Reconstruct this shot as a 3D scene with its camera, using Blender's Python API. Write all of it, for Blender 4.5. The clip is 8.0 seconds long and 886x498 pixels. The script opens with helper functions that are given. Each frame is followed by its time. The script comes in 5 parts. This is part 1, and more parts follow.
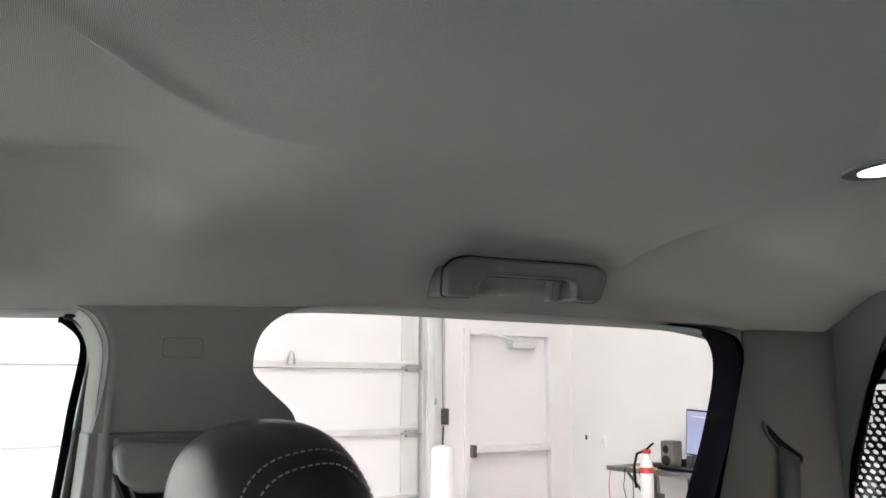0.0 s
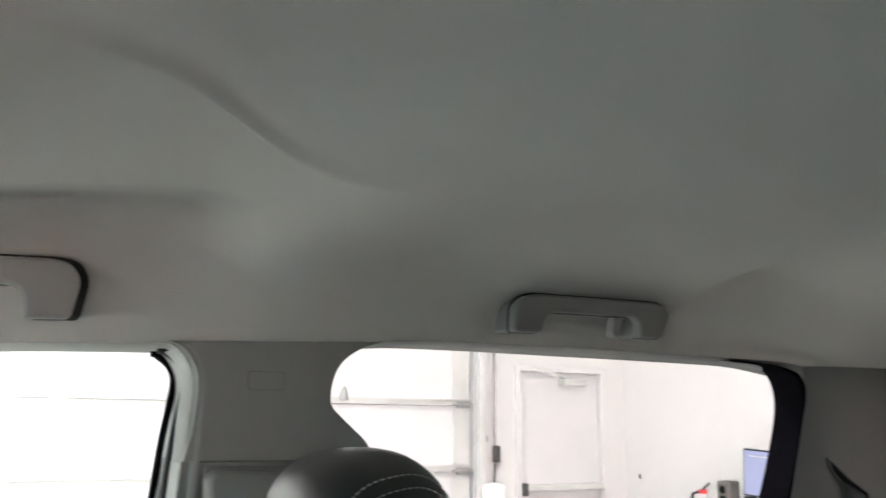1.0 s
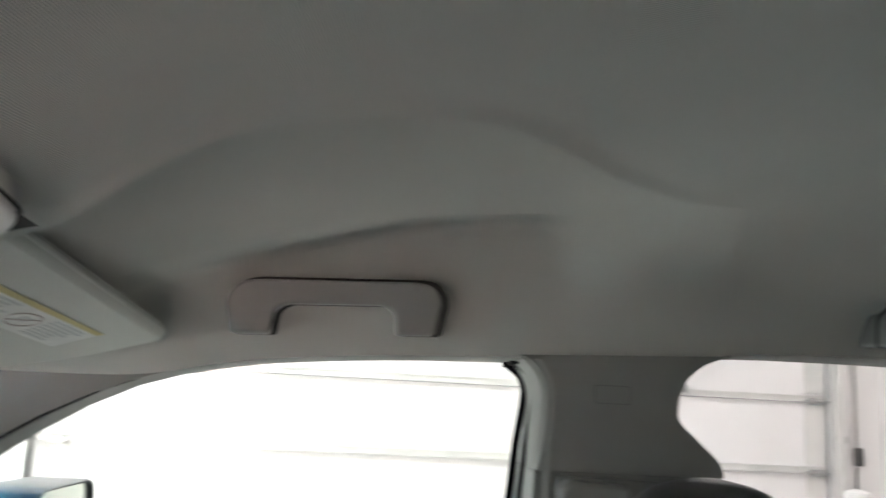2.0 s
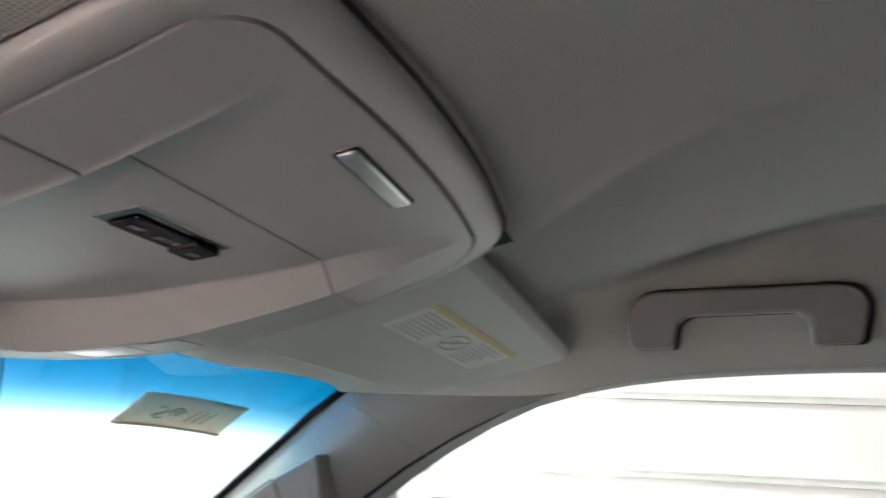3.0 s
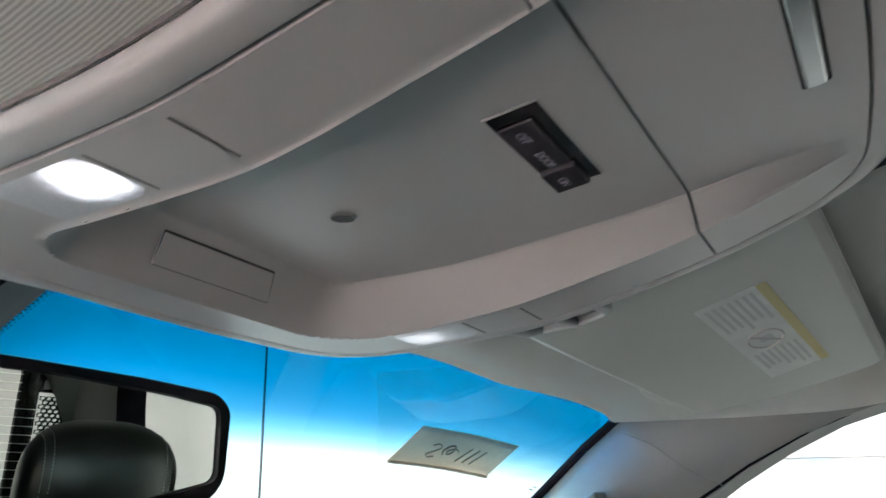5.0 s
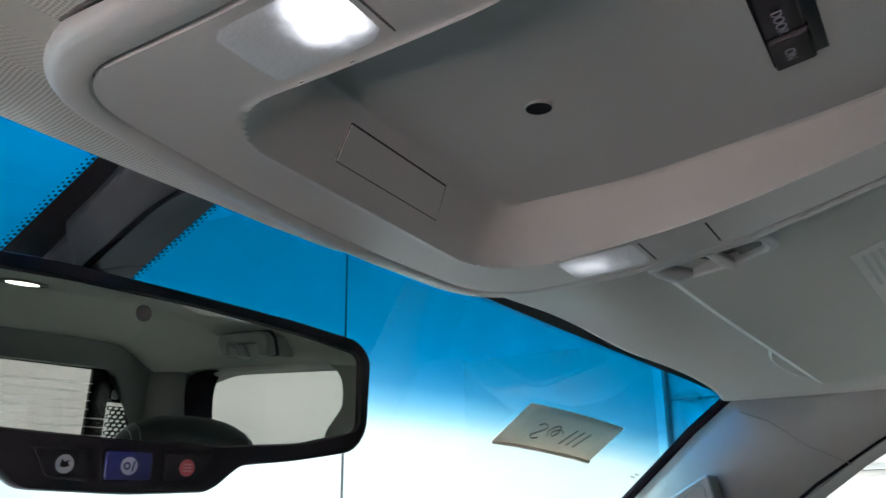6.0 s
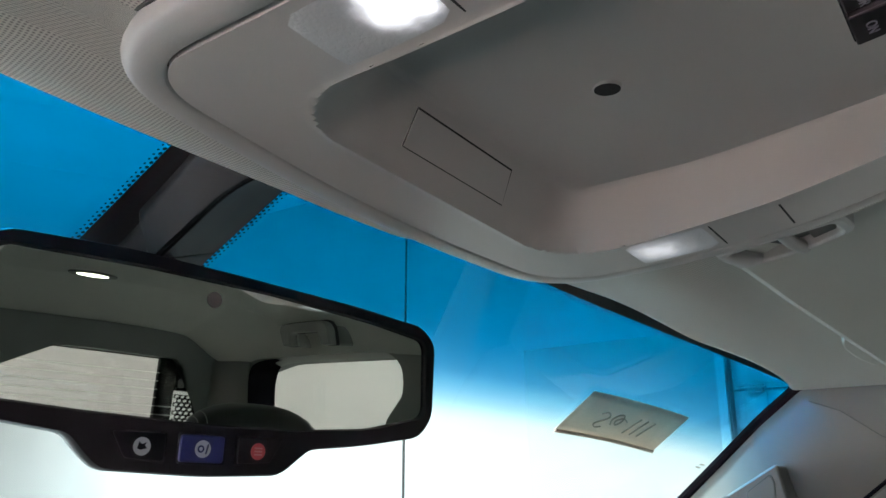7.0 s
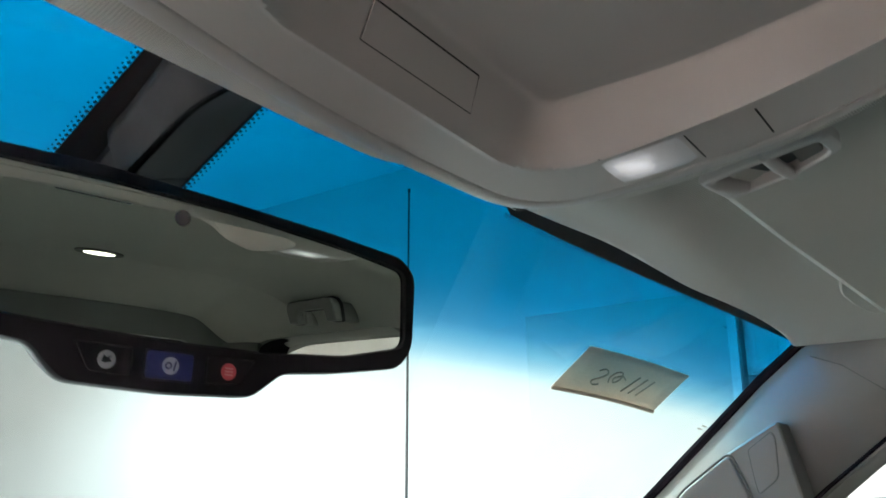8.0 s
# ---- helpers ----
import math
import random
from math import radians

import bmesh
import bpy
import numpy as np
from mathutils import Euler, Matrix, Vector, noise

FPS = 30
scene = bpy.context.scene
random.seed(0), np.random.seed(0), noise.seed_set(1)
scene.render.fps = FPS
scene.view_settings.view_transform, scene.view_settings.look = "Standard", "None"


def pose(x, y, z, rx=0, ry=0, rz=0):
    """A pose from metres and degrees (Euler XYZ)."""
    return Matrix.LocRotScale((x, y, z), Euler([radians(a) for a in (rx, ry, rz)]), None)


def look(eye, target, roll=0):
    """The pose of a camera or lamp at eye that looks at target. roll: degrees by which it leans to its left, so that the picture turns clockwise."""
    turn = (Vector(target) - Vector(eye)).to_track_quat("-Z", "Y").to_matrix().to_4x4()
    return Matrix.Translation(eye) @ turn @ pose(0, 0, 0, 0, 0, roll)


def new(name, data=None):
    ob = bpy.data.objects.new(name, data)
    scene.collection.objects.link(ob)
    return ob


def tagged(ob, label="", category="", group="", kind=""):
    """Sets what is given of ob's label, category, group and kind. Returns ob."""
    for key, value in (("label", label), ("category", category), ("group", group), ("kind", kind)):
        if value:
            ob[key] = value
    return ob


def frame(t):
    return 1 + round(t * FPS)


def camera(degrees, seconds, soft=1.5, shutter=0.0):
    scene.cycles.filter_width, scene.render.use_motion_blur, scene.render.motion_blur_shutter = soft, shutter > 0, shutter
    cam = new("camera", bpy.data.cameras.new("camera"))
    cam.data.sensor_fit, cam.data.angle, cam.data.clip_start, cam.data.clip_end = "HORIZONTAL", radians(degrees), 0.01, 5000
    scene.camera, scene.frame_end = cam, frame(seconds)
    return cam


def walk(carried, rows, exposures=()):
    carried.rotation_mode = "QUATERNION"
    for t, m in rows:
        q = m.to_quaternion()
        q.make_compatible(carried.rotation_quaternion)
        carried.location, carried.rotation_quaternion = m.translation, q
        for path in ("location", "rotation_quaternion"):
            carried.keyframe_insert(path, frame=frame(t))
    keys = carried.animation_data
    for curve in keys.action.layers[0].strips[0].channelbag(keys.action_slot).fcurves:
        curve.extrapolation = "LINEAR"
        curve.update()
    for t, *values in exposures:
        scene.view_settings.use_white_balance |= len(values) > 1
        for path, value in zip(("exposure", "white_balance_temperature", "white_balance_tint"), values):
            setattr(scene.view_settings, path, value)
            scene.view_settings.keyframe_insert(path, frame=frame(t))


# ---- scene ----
cam = camera(55.9, 8.0, shutter=0.4)
PATH = [
    (0, (-0.301, 0.037, 1.647), (1.364, -1.022, 1.971), 0.1),
    (0.5, (-0.313, 0.045, 1.653), (1.344, -1.014, 2.018), -0.1),
    (1, (-0.328, 0.086, 1.641), (1.382, -0.868, 2.05), 0.5),
    (1.2, (-0.321, 0.094, 1.635), (1.436, -0.76, 2.062), 0.9),
    (2.3, (-0.342, 0.12, 1.686), (1.631, 0.141, 2.012), 3.0),
    (2.5, (-0.329, 0.154, 1.68), (1.637, 0.314, 2.014), 2.7),
    (3, (-0.315, 0.198, 1.664), (1.58, 0.711, 2.041), 2.0),
    (3.5, (-0.306, 0.233, 1.662), (1.502, 0.975, 2.085), 1.3),
    (4, (-0.295, 0.252, 1.655), (1.452, 1.087, 2.155), 0.5),
    (4.2, (-0.29, 0.259, 1.645), (1.443, 1.117, 2.155), 0.1),
    (5.3, (-0.292, 0.327, 1.59), (1.387, 1.249, 2.164), -0.6),
    (5.5, (-0.294, 0.349, 1.578), (1.374, 1.283, 2.165), -0.8),
    (6, (-0.287, 0.379, 1.565), (1.346, 1.365, 2.166), -0.7),
    (6.5, (-0.292, 0.382, 1.564), (1.297, 1.441, 2.16), -0.2),
    (7, (-0.288, 0.384, 1.563), (1.277, 1.486, 2.143), -0.0),
    (7.5, (-0.284, 0.378, 1.552), (1.272, 1.499, 2.121), -0.2),
    (8, (-0.26, 0.377, 1.528), (1.288, 1.511, 2.091), -0.2),
]
walk(cam, [(t, look(eye, target, roll)) for t, eye, target, roll in PATH],
     exposures=[(0.0, 0.75, 6500, 11), (1.2, 0.95, 6500, 11), (2.5, 0.16, 6550, 10), (3.5, 0.28, 6500, 10), (4.2, 0.50, 6450, 8), (5.5, 0.02, 6150, 8), (6.5, -0.10, 6250, 8), (8.0, -0.18, 6600, 7)])

# ---- light: a bright white workshop, lit by unseen lamps set at ceiling height ----
world = bpy.data.worlds.new("world")
scene.world = world
world.use_nodes = True
world.node_tree.nodes["Background"].inputs[0].default_value = (0.9, 0.95, 1.0, 1)
world.node_tree.nodes["Background"].inputs[1].default_value = 0.25


def unseen_lamp(x, y, power, spread, colour, tilt=0.0, length=2.4):
    data = bpy.data.lights.new("unseen_light", "AREA")
    data.shape, data.size, data.size_y, data.energy = "RECTANGLE", 0.4, length, power
    data.spread = radians(spread)
    data.color = colour
    ob = new("unseen_light", data)
    ob.location = (x, y, 4.3)
    ob.rotation_euler = (0, radians(tilt), 0)
    return ob


for ly, lx, power, weak in ((7.5, -1.9, 1500, 430), (3.6, 0.8, 1250, 200), (0.0, -1.9, 60, 50), (-3.2, -1.9, 85, 14)):
    unseen_lamp(3.2, ly, weak, 135, (0.86, 0.97, 1.0))
    unseen_lamp(lx, ly, power, 105, (0.95, 1.0, 0.97))
# warm lamp added to brighten the left floor and wall, for bounce into the cab
unseen_lamp(-1.4, 0.40, 22000, 45, (1.0, 0.905, 0.875), 13, 1.1)


# ---- helpers for meshes ----
def smooth01(a, b, v):
    k = min(1.0, max(0.0, (v - a) / (b - a)))
    return k * k * (3 - 2 * k)


def curve_at(table, v):
    """Smooth value from a short table of (position, value), positions rising."""
    xs, ys = zip(*table)
    if v <= xs[0]:
        return ys[0]
    if v >= xs[-1]:
        return ys[-1]
    n = len(xs)
    slope = []
    for i in range(n):
        a, b = max(0, i - 1), min(n - 1, i + 1)
        slope.append((ys[b] - ys[a]) / (xs[b] - xs[a]))
    for i in range(n - 1):
        if xs[i] <= v <= xs[i + 1]:
            h = xs[i + 1] - xs[i]
            k = (v - xs[i]) / h
            return ((2 * k**3 - 3 * k**2 + 1) * ys[i] + (k**3 - 2 * k**2 + k) * h * slope[i]
                    + (3 * k**2 - 2 * k**3) * ys[i + 1] + (k**3 - k**2) * h * slope[i + 1])


def thing(name, label, category, at=(0, 0, 0), group="", kind=""):
    ob = new(name)
    ob.empty_display_size = 0.05
    ob.location = at
    return tagged(ob, label, category, group, kind)


def part(name, bm, material, parent=None, label="", smooth=True, bevel=0.0, solid=0.0, offset=0.0):
    """Link a bmesh, in world metres, as one mesh object under a thing or part."""
    me = bpy.data.meshes.new(name)
    bm.normal_update()
    bm.to_mesh(me)
    bm.free()
    if smooth:
        me.shade_smooth()
        me.set_sharp_from_angle(angle=radians(40))
    me.materials.append(material)
    ob = new(name, me)
    if parent is not None:
        ob.parent = parent
        m = Matrix.Identity(4)
        p = parent
        while p is not None:
            m = Matrix.Translation(p.location) @ m
            p = p.parent
        ob.matrix_parent_inverse = Matrix.Identity(4)
        me.transform(m.inverted())
    if solid:
        mod = ob.modifiers.new("thick", "SOLIDIFY")
        mod.thickness, mod.offset = solid, offset
    if bevel:
        mod = ob.modifiers.new("bevel", "BEVEL")
        mod.width, mod.segments, mod.limit_method, mod.angle_limit = bevel, 2, "ANGLE", radians(35)
    if label:
        tagged(ob, label)
    return ob


def grid(rows, close=False):
    """A sheet through rows of points."""
    bm = bmesh.new()
    vs = [[bm.verts.new(p) for p in r] for r in rows]
    for a, b in zip(vs, vs[1:]):
        n = len(a)
        for i in range(n if close else n - 1):
            j = (i + 1) % n
            if len({a[i], a[j], b[j], b[i]}) == 4:
                bm.faces.new((a[i], a[j], b[j], b[i]))
    return bm


def add_box(bm, lo, hi, m=None):
    vs = [bm.verts.new((x, y, z)) for z in (lo[2], hi[2]) for y in (lo[1], hi[1]) for x in (lo[0], hi[0])]
    for f in ((0, 2, 3, 1), (4, 5, 7, 6), (0, 1, 5, 4), (2, 6, 7, 3), (0, 4, 6, 2), (1, 3, 7, 5)):
        bm.faces.new([vs[i] for i in f])
    if m is not None:
        bmesh.ops.transform(bm, matrix=m, verts=vs)
    return bm


def box(lo, hi, m=None):
    return add_box(bmesh.new(), lo, hi, m)


def prism(outline, a, b, place):
    """A slab: an outline of (u, v) between depths a and b; place(u, v, w) gives the point."""
    bm = bmesh.new()
    low = [bm.verts.new(place(u, v, a)) for u, v in outline]
    top = [bm.verts.new(place(u, v, b)) for u, v in outline]
    n = len(outline)
    bm.faces.new(low[::-1])
    bm.faces.new(top)
    for i in range(n):
        bm.faces.new((low[i], low[(i + 1) % n], top[(i + 1) % n], top[i]))
    bmesh.ops.recalc_face_normals(bm, faces=bm.faces)
    return bm


def frame_slab(outer, inner, a, b, place):
    """A ring-shaped slab between two outlines with the same count of points."""
    bm = bmesh.new()
    loops = [[bm.verts.new(place(u, v, w)) for u, v in line] for line, w in ((outer, a), (outer, b), (inner, b), (inner, a))]
    n = len(outer)
    for k in range(4):
        p, q = loops[k], loops[(k + 1) % 4]
        for i in range(n):
            bm.faces.new((p[i], p[(i + 1) % n], q[(i + 1) % n], q[i]))
    bmesh.ops.recalc_face_normals(bm, faces=bm.faces)
    return bm


def rounded(points, radius, steps=5):
    """Round the corners of a closed outline; radius: one number or one for each corner."""
    out, n = [], len(points)
    for i in range(n):
        r = radius[i] if isinstance(radius, (list, tuple)) else radius
        p, a, b = Vector(points[i]), Vector(points[i - 1]), Vector(points[(i + 1) % n])
        d, e = a - p, b - p
        k = min(r, 0.45 * d.length, 0.45 * e.length)
        if k < 1e-5:
            out.append(tuple(p))
            continue
        s, t = p + d.normalized() * k, p + e.normalized() * k
        for j in range(steps + 1):
            f = j / steps
            out.append(tuple((1 - f) ** 2 * s + 2 * f * (1 - f) * p + f * f * t))
    return out


def rect(u0, v0, u1, v1):
    return [(u0, v0), (u1, v0), (u1, v1), (u0, v1)]


def tube(points, radius, sides=8, closed=False):
    """A round bar along points; radius a number or one for each point."""
    pts = [Vector(p) for p in points]
    n = len(pts)
    rows, up = [], None
    for i, p in enumerate(pts):
        a = pts[i - 1] if (i or closed) else p
        b = pts[(i + 1) % n] if (i < n - 1 or closed) else p
        d = (b - a).normalized()
        if up is None:
            up = d.orthogonal().normalized()
        up = (up - d * up.dot(d)).normalized()
        side = d.cross(up)
        r = radius[i] if isinstance(radius, (list, tuple)) else radius
        rows.append([p + r * (math.cos(t) * up + math.sin(t) * side) for t in (2 * math.pi * k / sides for k in range(sides))])
    if closed:
        rows.append(rows[0])
    bm = grid(rows, close=True)
    bm.verts.ensure_lookup_table()
    if not closed:
        for first in (0, (n - 1) * sides):
            bm.faces.new([bm.verts[first + k] for k in range(sides)])
    else:
        bmesh.ops.remove_doubles(bm, verts=bm.verts, dist=1e-6)
    bmesh.ops.recalc_face_normals(bm, faces=bm.faces)
    return bm


def lathe(profile, centre, sides=24, axis="z"):
    """A turned body from (radius, height) pairs."""
    rows = []
    for r, h in profile:
        ring = []
        for k in range(sides):
            a = 2 * math.pi * k / sides
            p = (r * math.cos(a), r * math.sin(a), h)
            p = p if axis == "z" else ((p[2], p[0], p[1]) if axis == "x" else (p[0], p[2], p[1]))
            ring.append(Vector(p) + Vector(centre))
        rows.append(ring)
    bm = grid(rows, close=True)
    bmesh.ops.remove_doubles(bm, verts=bm.verts, dist=1e-6)
    bmesh.ops.holes_fill(bm, edges=bm.edges)
    bmesh.ops.recalc_face_normals(bm, faces=bm.faces)
    return bm


def writing(name, text, size, m, material, parent, label=""):
    """Raised letters with the built-in font, turned into a mesh."""
    data = bpy.data.curves.new(name, "FONT")
    data.body, data.size, data.extrude, data.align_x, data.align_y = text, size, 0.0002, "CENTER", "CENTER"
    tmp = new(name, data)
    me = bpy.data.meshes.new_from_object(tmp.evaluated_get(bpy.context.evaluated_depsgraph_get()))
    bpy.data.objects.remove(tmp)
    me.transform(m)
    bm = bmesh.new()
    bm.from_mesh(me)
    bpy.data.meshes.remove(me)
    return part(name, bm, material, parent, label, smooth=False)


# ---- materials ----
def material(name):
    m = bpy.data.materials.new(name)
    m.use_nodes = True
    nt = m.node_tree
    return m, nt, nt.nodes, nt.links, nt.nodes["Principled BSDF"]


def surface(name, colour, rough=0.6, metal=0.0, vary=0.12, coarse=6.0, fine=400.0, bump=0.15, depth=0.0004, spec=0.5):
    """Colour varied at a coarse scale, roughness and relief at a fine one."""
    m, nt, N, L, p = material(name)
    co = N.new("ShaderNodeTexCoord")
    a, b = N.new("ShaderNodeTexNoise"), N.new("ShaderNodeTexNoise")
    a.inputs["Scale"].default_value, a.inputs["Detail"].default_value = coarse, 5
    b.inputs["Scale"].default_value, b.inputs["Detail"].default_value = fine, 3
    ramp = N.new("ShaderNodeMapRange")
    ramp.inputs[1].default_value, ramp.inputs[2].default_value = 0.3, 0.7
    ramp.inputs[3].default_value, ramp.inputs[4].default_value = 1 - vary, 1 + vary * 0.6
    mix = N.new("ShaderNodeVectorMath")
    mix.operation = "SCALE"
    mix.inputs[0].default_value = colour
    L.new(co.outputs["Object"], a.inputs["Vector"])
    L.new(co.outputs["Object"], b.inputs["Vector"])
    L.new(a.outputs["Fac"], ramp.inputs[0])
    L.new(ramp.outputs[0], mix.inputs["Scale"])
    L.new(mix.outputs[0], p.inputs["Base Color"])
    rr = N.new("ShaderNodeMapRange")
    rr.inputs[3].default_value, rr.inputs[4].default_value = rough - 0.08, rough + 0.08
    L.new(a.outputs["Fac"], rr.inputs[0])
    L.new(rr.outputs[0], p.inputs["Roughness"])
    bu = N.new("ShaderNodeBump")
    bu.inputs["Strength"].default_value, bu.inputs["Distance"].default_value = bump, depth
    L.new(b.outputs["Fac"], bu.inputs["Height"])
    L.new(bu.outputs[0], p.inputs["Normal"])
    p.inputs["Metallic"].default_value = metal
    p.inputs["Specular IOR Level"].default_value = spec
    return m


def knit(name, colour, pitch=0.00135, space="UV", low=0.60):
    """Knitted headliner cloth: rows of small loops, with soft soiling."""
    m, nt, N, L, p = material(name)
    co = N.new("ShaderNodeTexCoord")
    mp = N.new("ShaderNodeMapping")
    mp.inputs["Rotation"].default_value = (0, 0, radians(8))
    wob, amp, add = N.new("ShaderNodeTexNoise"), N.new("ShaderNodeVectorMath"), N.new("ShaderNodeVectorMath")
    wob.inputs["Scale"].default_value, wob.inputs["Detail"].default_value = 90.0, 3
    amp.operation, amp.inputs["Scale"].default_value = "SCALE", 0.0014
    L.new(co.outputs[space], wob.inputs["Vector"])
    L.new(wob.outputs["Color"], amp.inputs[0])
    L.new(co.outputs[space], add.inputs[0])
    L.new(amp.outputs[0], add.inputs[1])
    L.new(add.outputs[0], mp.inputs["Vector"])
    sep = N.new("ShaderNodeSeparateXYZ")
    L.new(mp.outputs[0], sep.inputs[0])
    waves = []
    for i in (0, 1):
        mu = N.new("ShaderNodeMath")
        mu.operation = "MULTIPLY"
        mu.inputs[1].default_value = 2 * math.pi / (pitch * (1.0 if i else 1.25))
        L.new(sep.outputs[i], mu.inputs[0])
        si = N.new("ShaderNodeMath")
        si.operation = "SINE"
        L.new(mu.outputs[0], si.inputs[0])
        waves.append(si)
    half = []
    for si in waves:
        h = N.new("ShaderNodeMath")
        h.operation = "MULTIPLY_ADD"
        h.inputs[1].default_value, h.inputs[2].default_value = 0.5, 0.5
        L.new(si.outputs[0], h.inputs[0])
        half.append(h)
    pr = N.new("ShaderNodeMath")
    pr.operation = "MULTIPLY"
    L.new(half[0].outputs[0], pr.inputs[0])
    L.new(half[1].outputs[0], pr.inputs[1])
    noise_n = N.new("ShaderNodeTexNoise")
    noise_n.inputs["Scale"].default_value, noise_n.inputs["Detail"].default_value = 3.0, 6
    L.new(co.outputs["Object"], noise_n.inputs["Vector"])
    r1 = N.new("ShaderNodeMapRange")
    r1.inputs[1].default_value, r1.inputs[2].default_value, r1.inputs[3].default_value, r1.inputs[4].default_value = 0.0, 0.9, 1.10, low
    L.new(pr.outputs[0], r1.inputs[0])
    r2 = N.new("ShaderNodeMapRange")
    r2.inputs[1].default_value, r2.inputs[2].default_value, r2.inputs[3].default_value, r2.inputs[4].default_value = 0.3, 0.7, 0.93, 1.05
    L.new(noise_n.outputs["Fac"], r2.inputs[0])
    mm = N.new("ShaderNodeMath")
    mm.operation = "MULTIPLY"
    L.new(r1.outputs[0], mm.inputs[0])
    L.new(r2.outputs[0], mm.inputs[1])
    sc = N.new("ShaderNodeVectorMath")
    sc.operation = "SCALE"
    sc.inputs[0].default_value = colour
    L.new(mm.outputs[0], sc.inputs["Scale"])
    L.new(sc.outputs[0], p.inputs["Base Color"])
    bu = N.new("ShaderNodeBump")
    bu.invert = True
    bu.inputs["Strength"].default_value, bu.inputs["Distance"].default_value = 0.35, 0.0004
    L.new(pr.outputs[0], bu.inputs["Height"])
    L.new(bu.outputs[0], p.inputs["Normal"])
    p.inputs["Roughness"].default_value = 0.95
    p.inputs["Specular IOR Level"].default_value = 0.15
    p.inputs["Sheen Weight"].default_value = 0.15
    return m


def glass(name, tint, gloss=1.0):
    """Thin window glass: tinted see-through with a Fresnel gloss."""
    m = bpy.data.materials.new(name)
    m.use_nodes = True
    N, L = m.node_tree.nodes, m.node_tree.links
    N.clear()
    out, mix = N.new("ShaderNodeOutputMaterial"), N.new("ShaderNodeMixShader")
    tr, gl, lw = N.new("ShaderNodeBsdfTransparent"), N.new("ShaderNodeBsdfGlossy"), N.new("ShaderNodeLayerWeight")
    gl.inputs["Roughness"].default_value = 0.02
    gl.inputs["Color"].default_value = (gloss, gloss, gloss, 1)
    tr.inputs["Color"].default_value = (*tint, 1)
    lw.inputs["Blend"].default_value = 0.5
    po, ma = N.new("ShaderNodeMath"), N.new("ShaderNodeMath")
    po.operation, ma.operation = "POWER", "MULTIPLY_ADD"
    po.inputs[1].default_value, ma.inputs[1].default_value, ma.inputs[2].default_value = 5.0, 0.55, 0.035
    L.new(lw.outputs["Facing"], po.inputs[0])
    L.new(po.outputs[0], ma.inputs[0])
    L.new(ma.outputs[0], mix.inputs[0])
    L.new(tr.outputs[0], mix.inputs[1])
    L.new(gl.outputs[0], mix.inputs[2])
    L.new(mix.outputs[0], out.inputs[0])
    return m, tr


def banded_glass():
    """Windscreen glass with a blue shade band along its upper edge; the band's measure is kept in the mesh's UV."""
    m, tr = glass("windscreen_glass", (0.9, 0.95, 0.9), 0.55)
    N, L = m.node_tree.nodes, m.node_tree.links
    uv = N.new("ShaderNodeUVMap")
    sep = N.new("ShaderNodeSeparateXYZ")
    L.new(uv.outputs[0], sep.inputs[0])
    ramp = N.new("ShaderNodeValToRGB")
    e = ramp.color_ramp.elements
    ramp.color_ramp.interpolation = "B_SPLINE"
    e[0].position, e[0].color = 0.0, (0.0, 0.13, 0.305, 1)
    e[1].position, e[1].color = 1.0, (0.82, 0.96, 0.99, 1)
    for pos, col in ((0.32, (0.0, 0.138, 0.33, 1)), (0.52, (0.006, 0.20, 0.45, 1)), (0.64, (0.20, 0.58, 0.81, 1)), (0.74, (0.79, 0.95, 0.98, 1))):
        k = e.new(pos)
        k.color = col
    L.new(sep.outputs[1], ramp.inputs[0])
    L.new(ramp.outputs[0], tr.inputs["Color"])
    return m


def emitter(name, colour, strength, base=0.8):
    m, nt, N, L, p = material(name)
    p.inputs["Base Color"].default_value = (base, base, base, 1)
    p.inputs["Emission Color"].default_value = (*colour, 1)
    p.inputs["Emission Strength"].default_value = strength
    p.inputs["Roughness"].default_value = 0.3
    return m


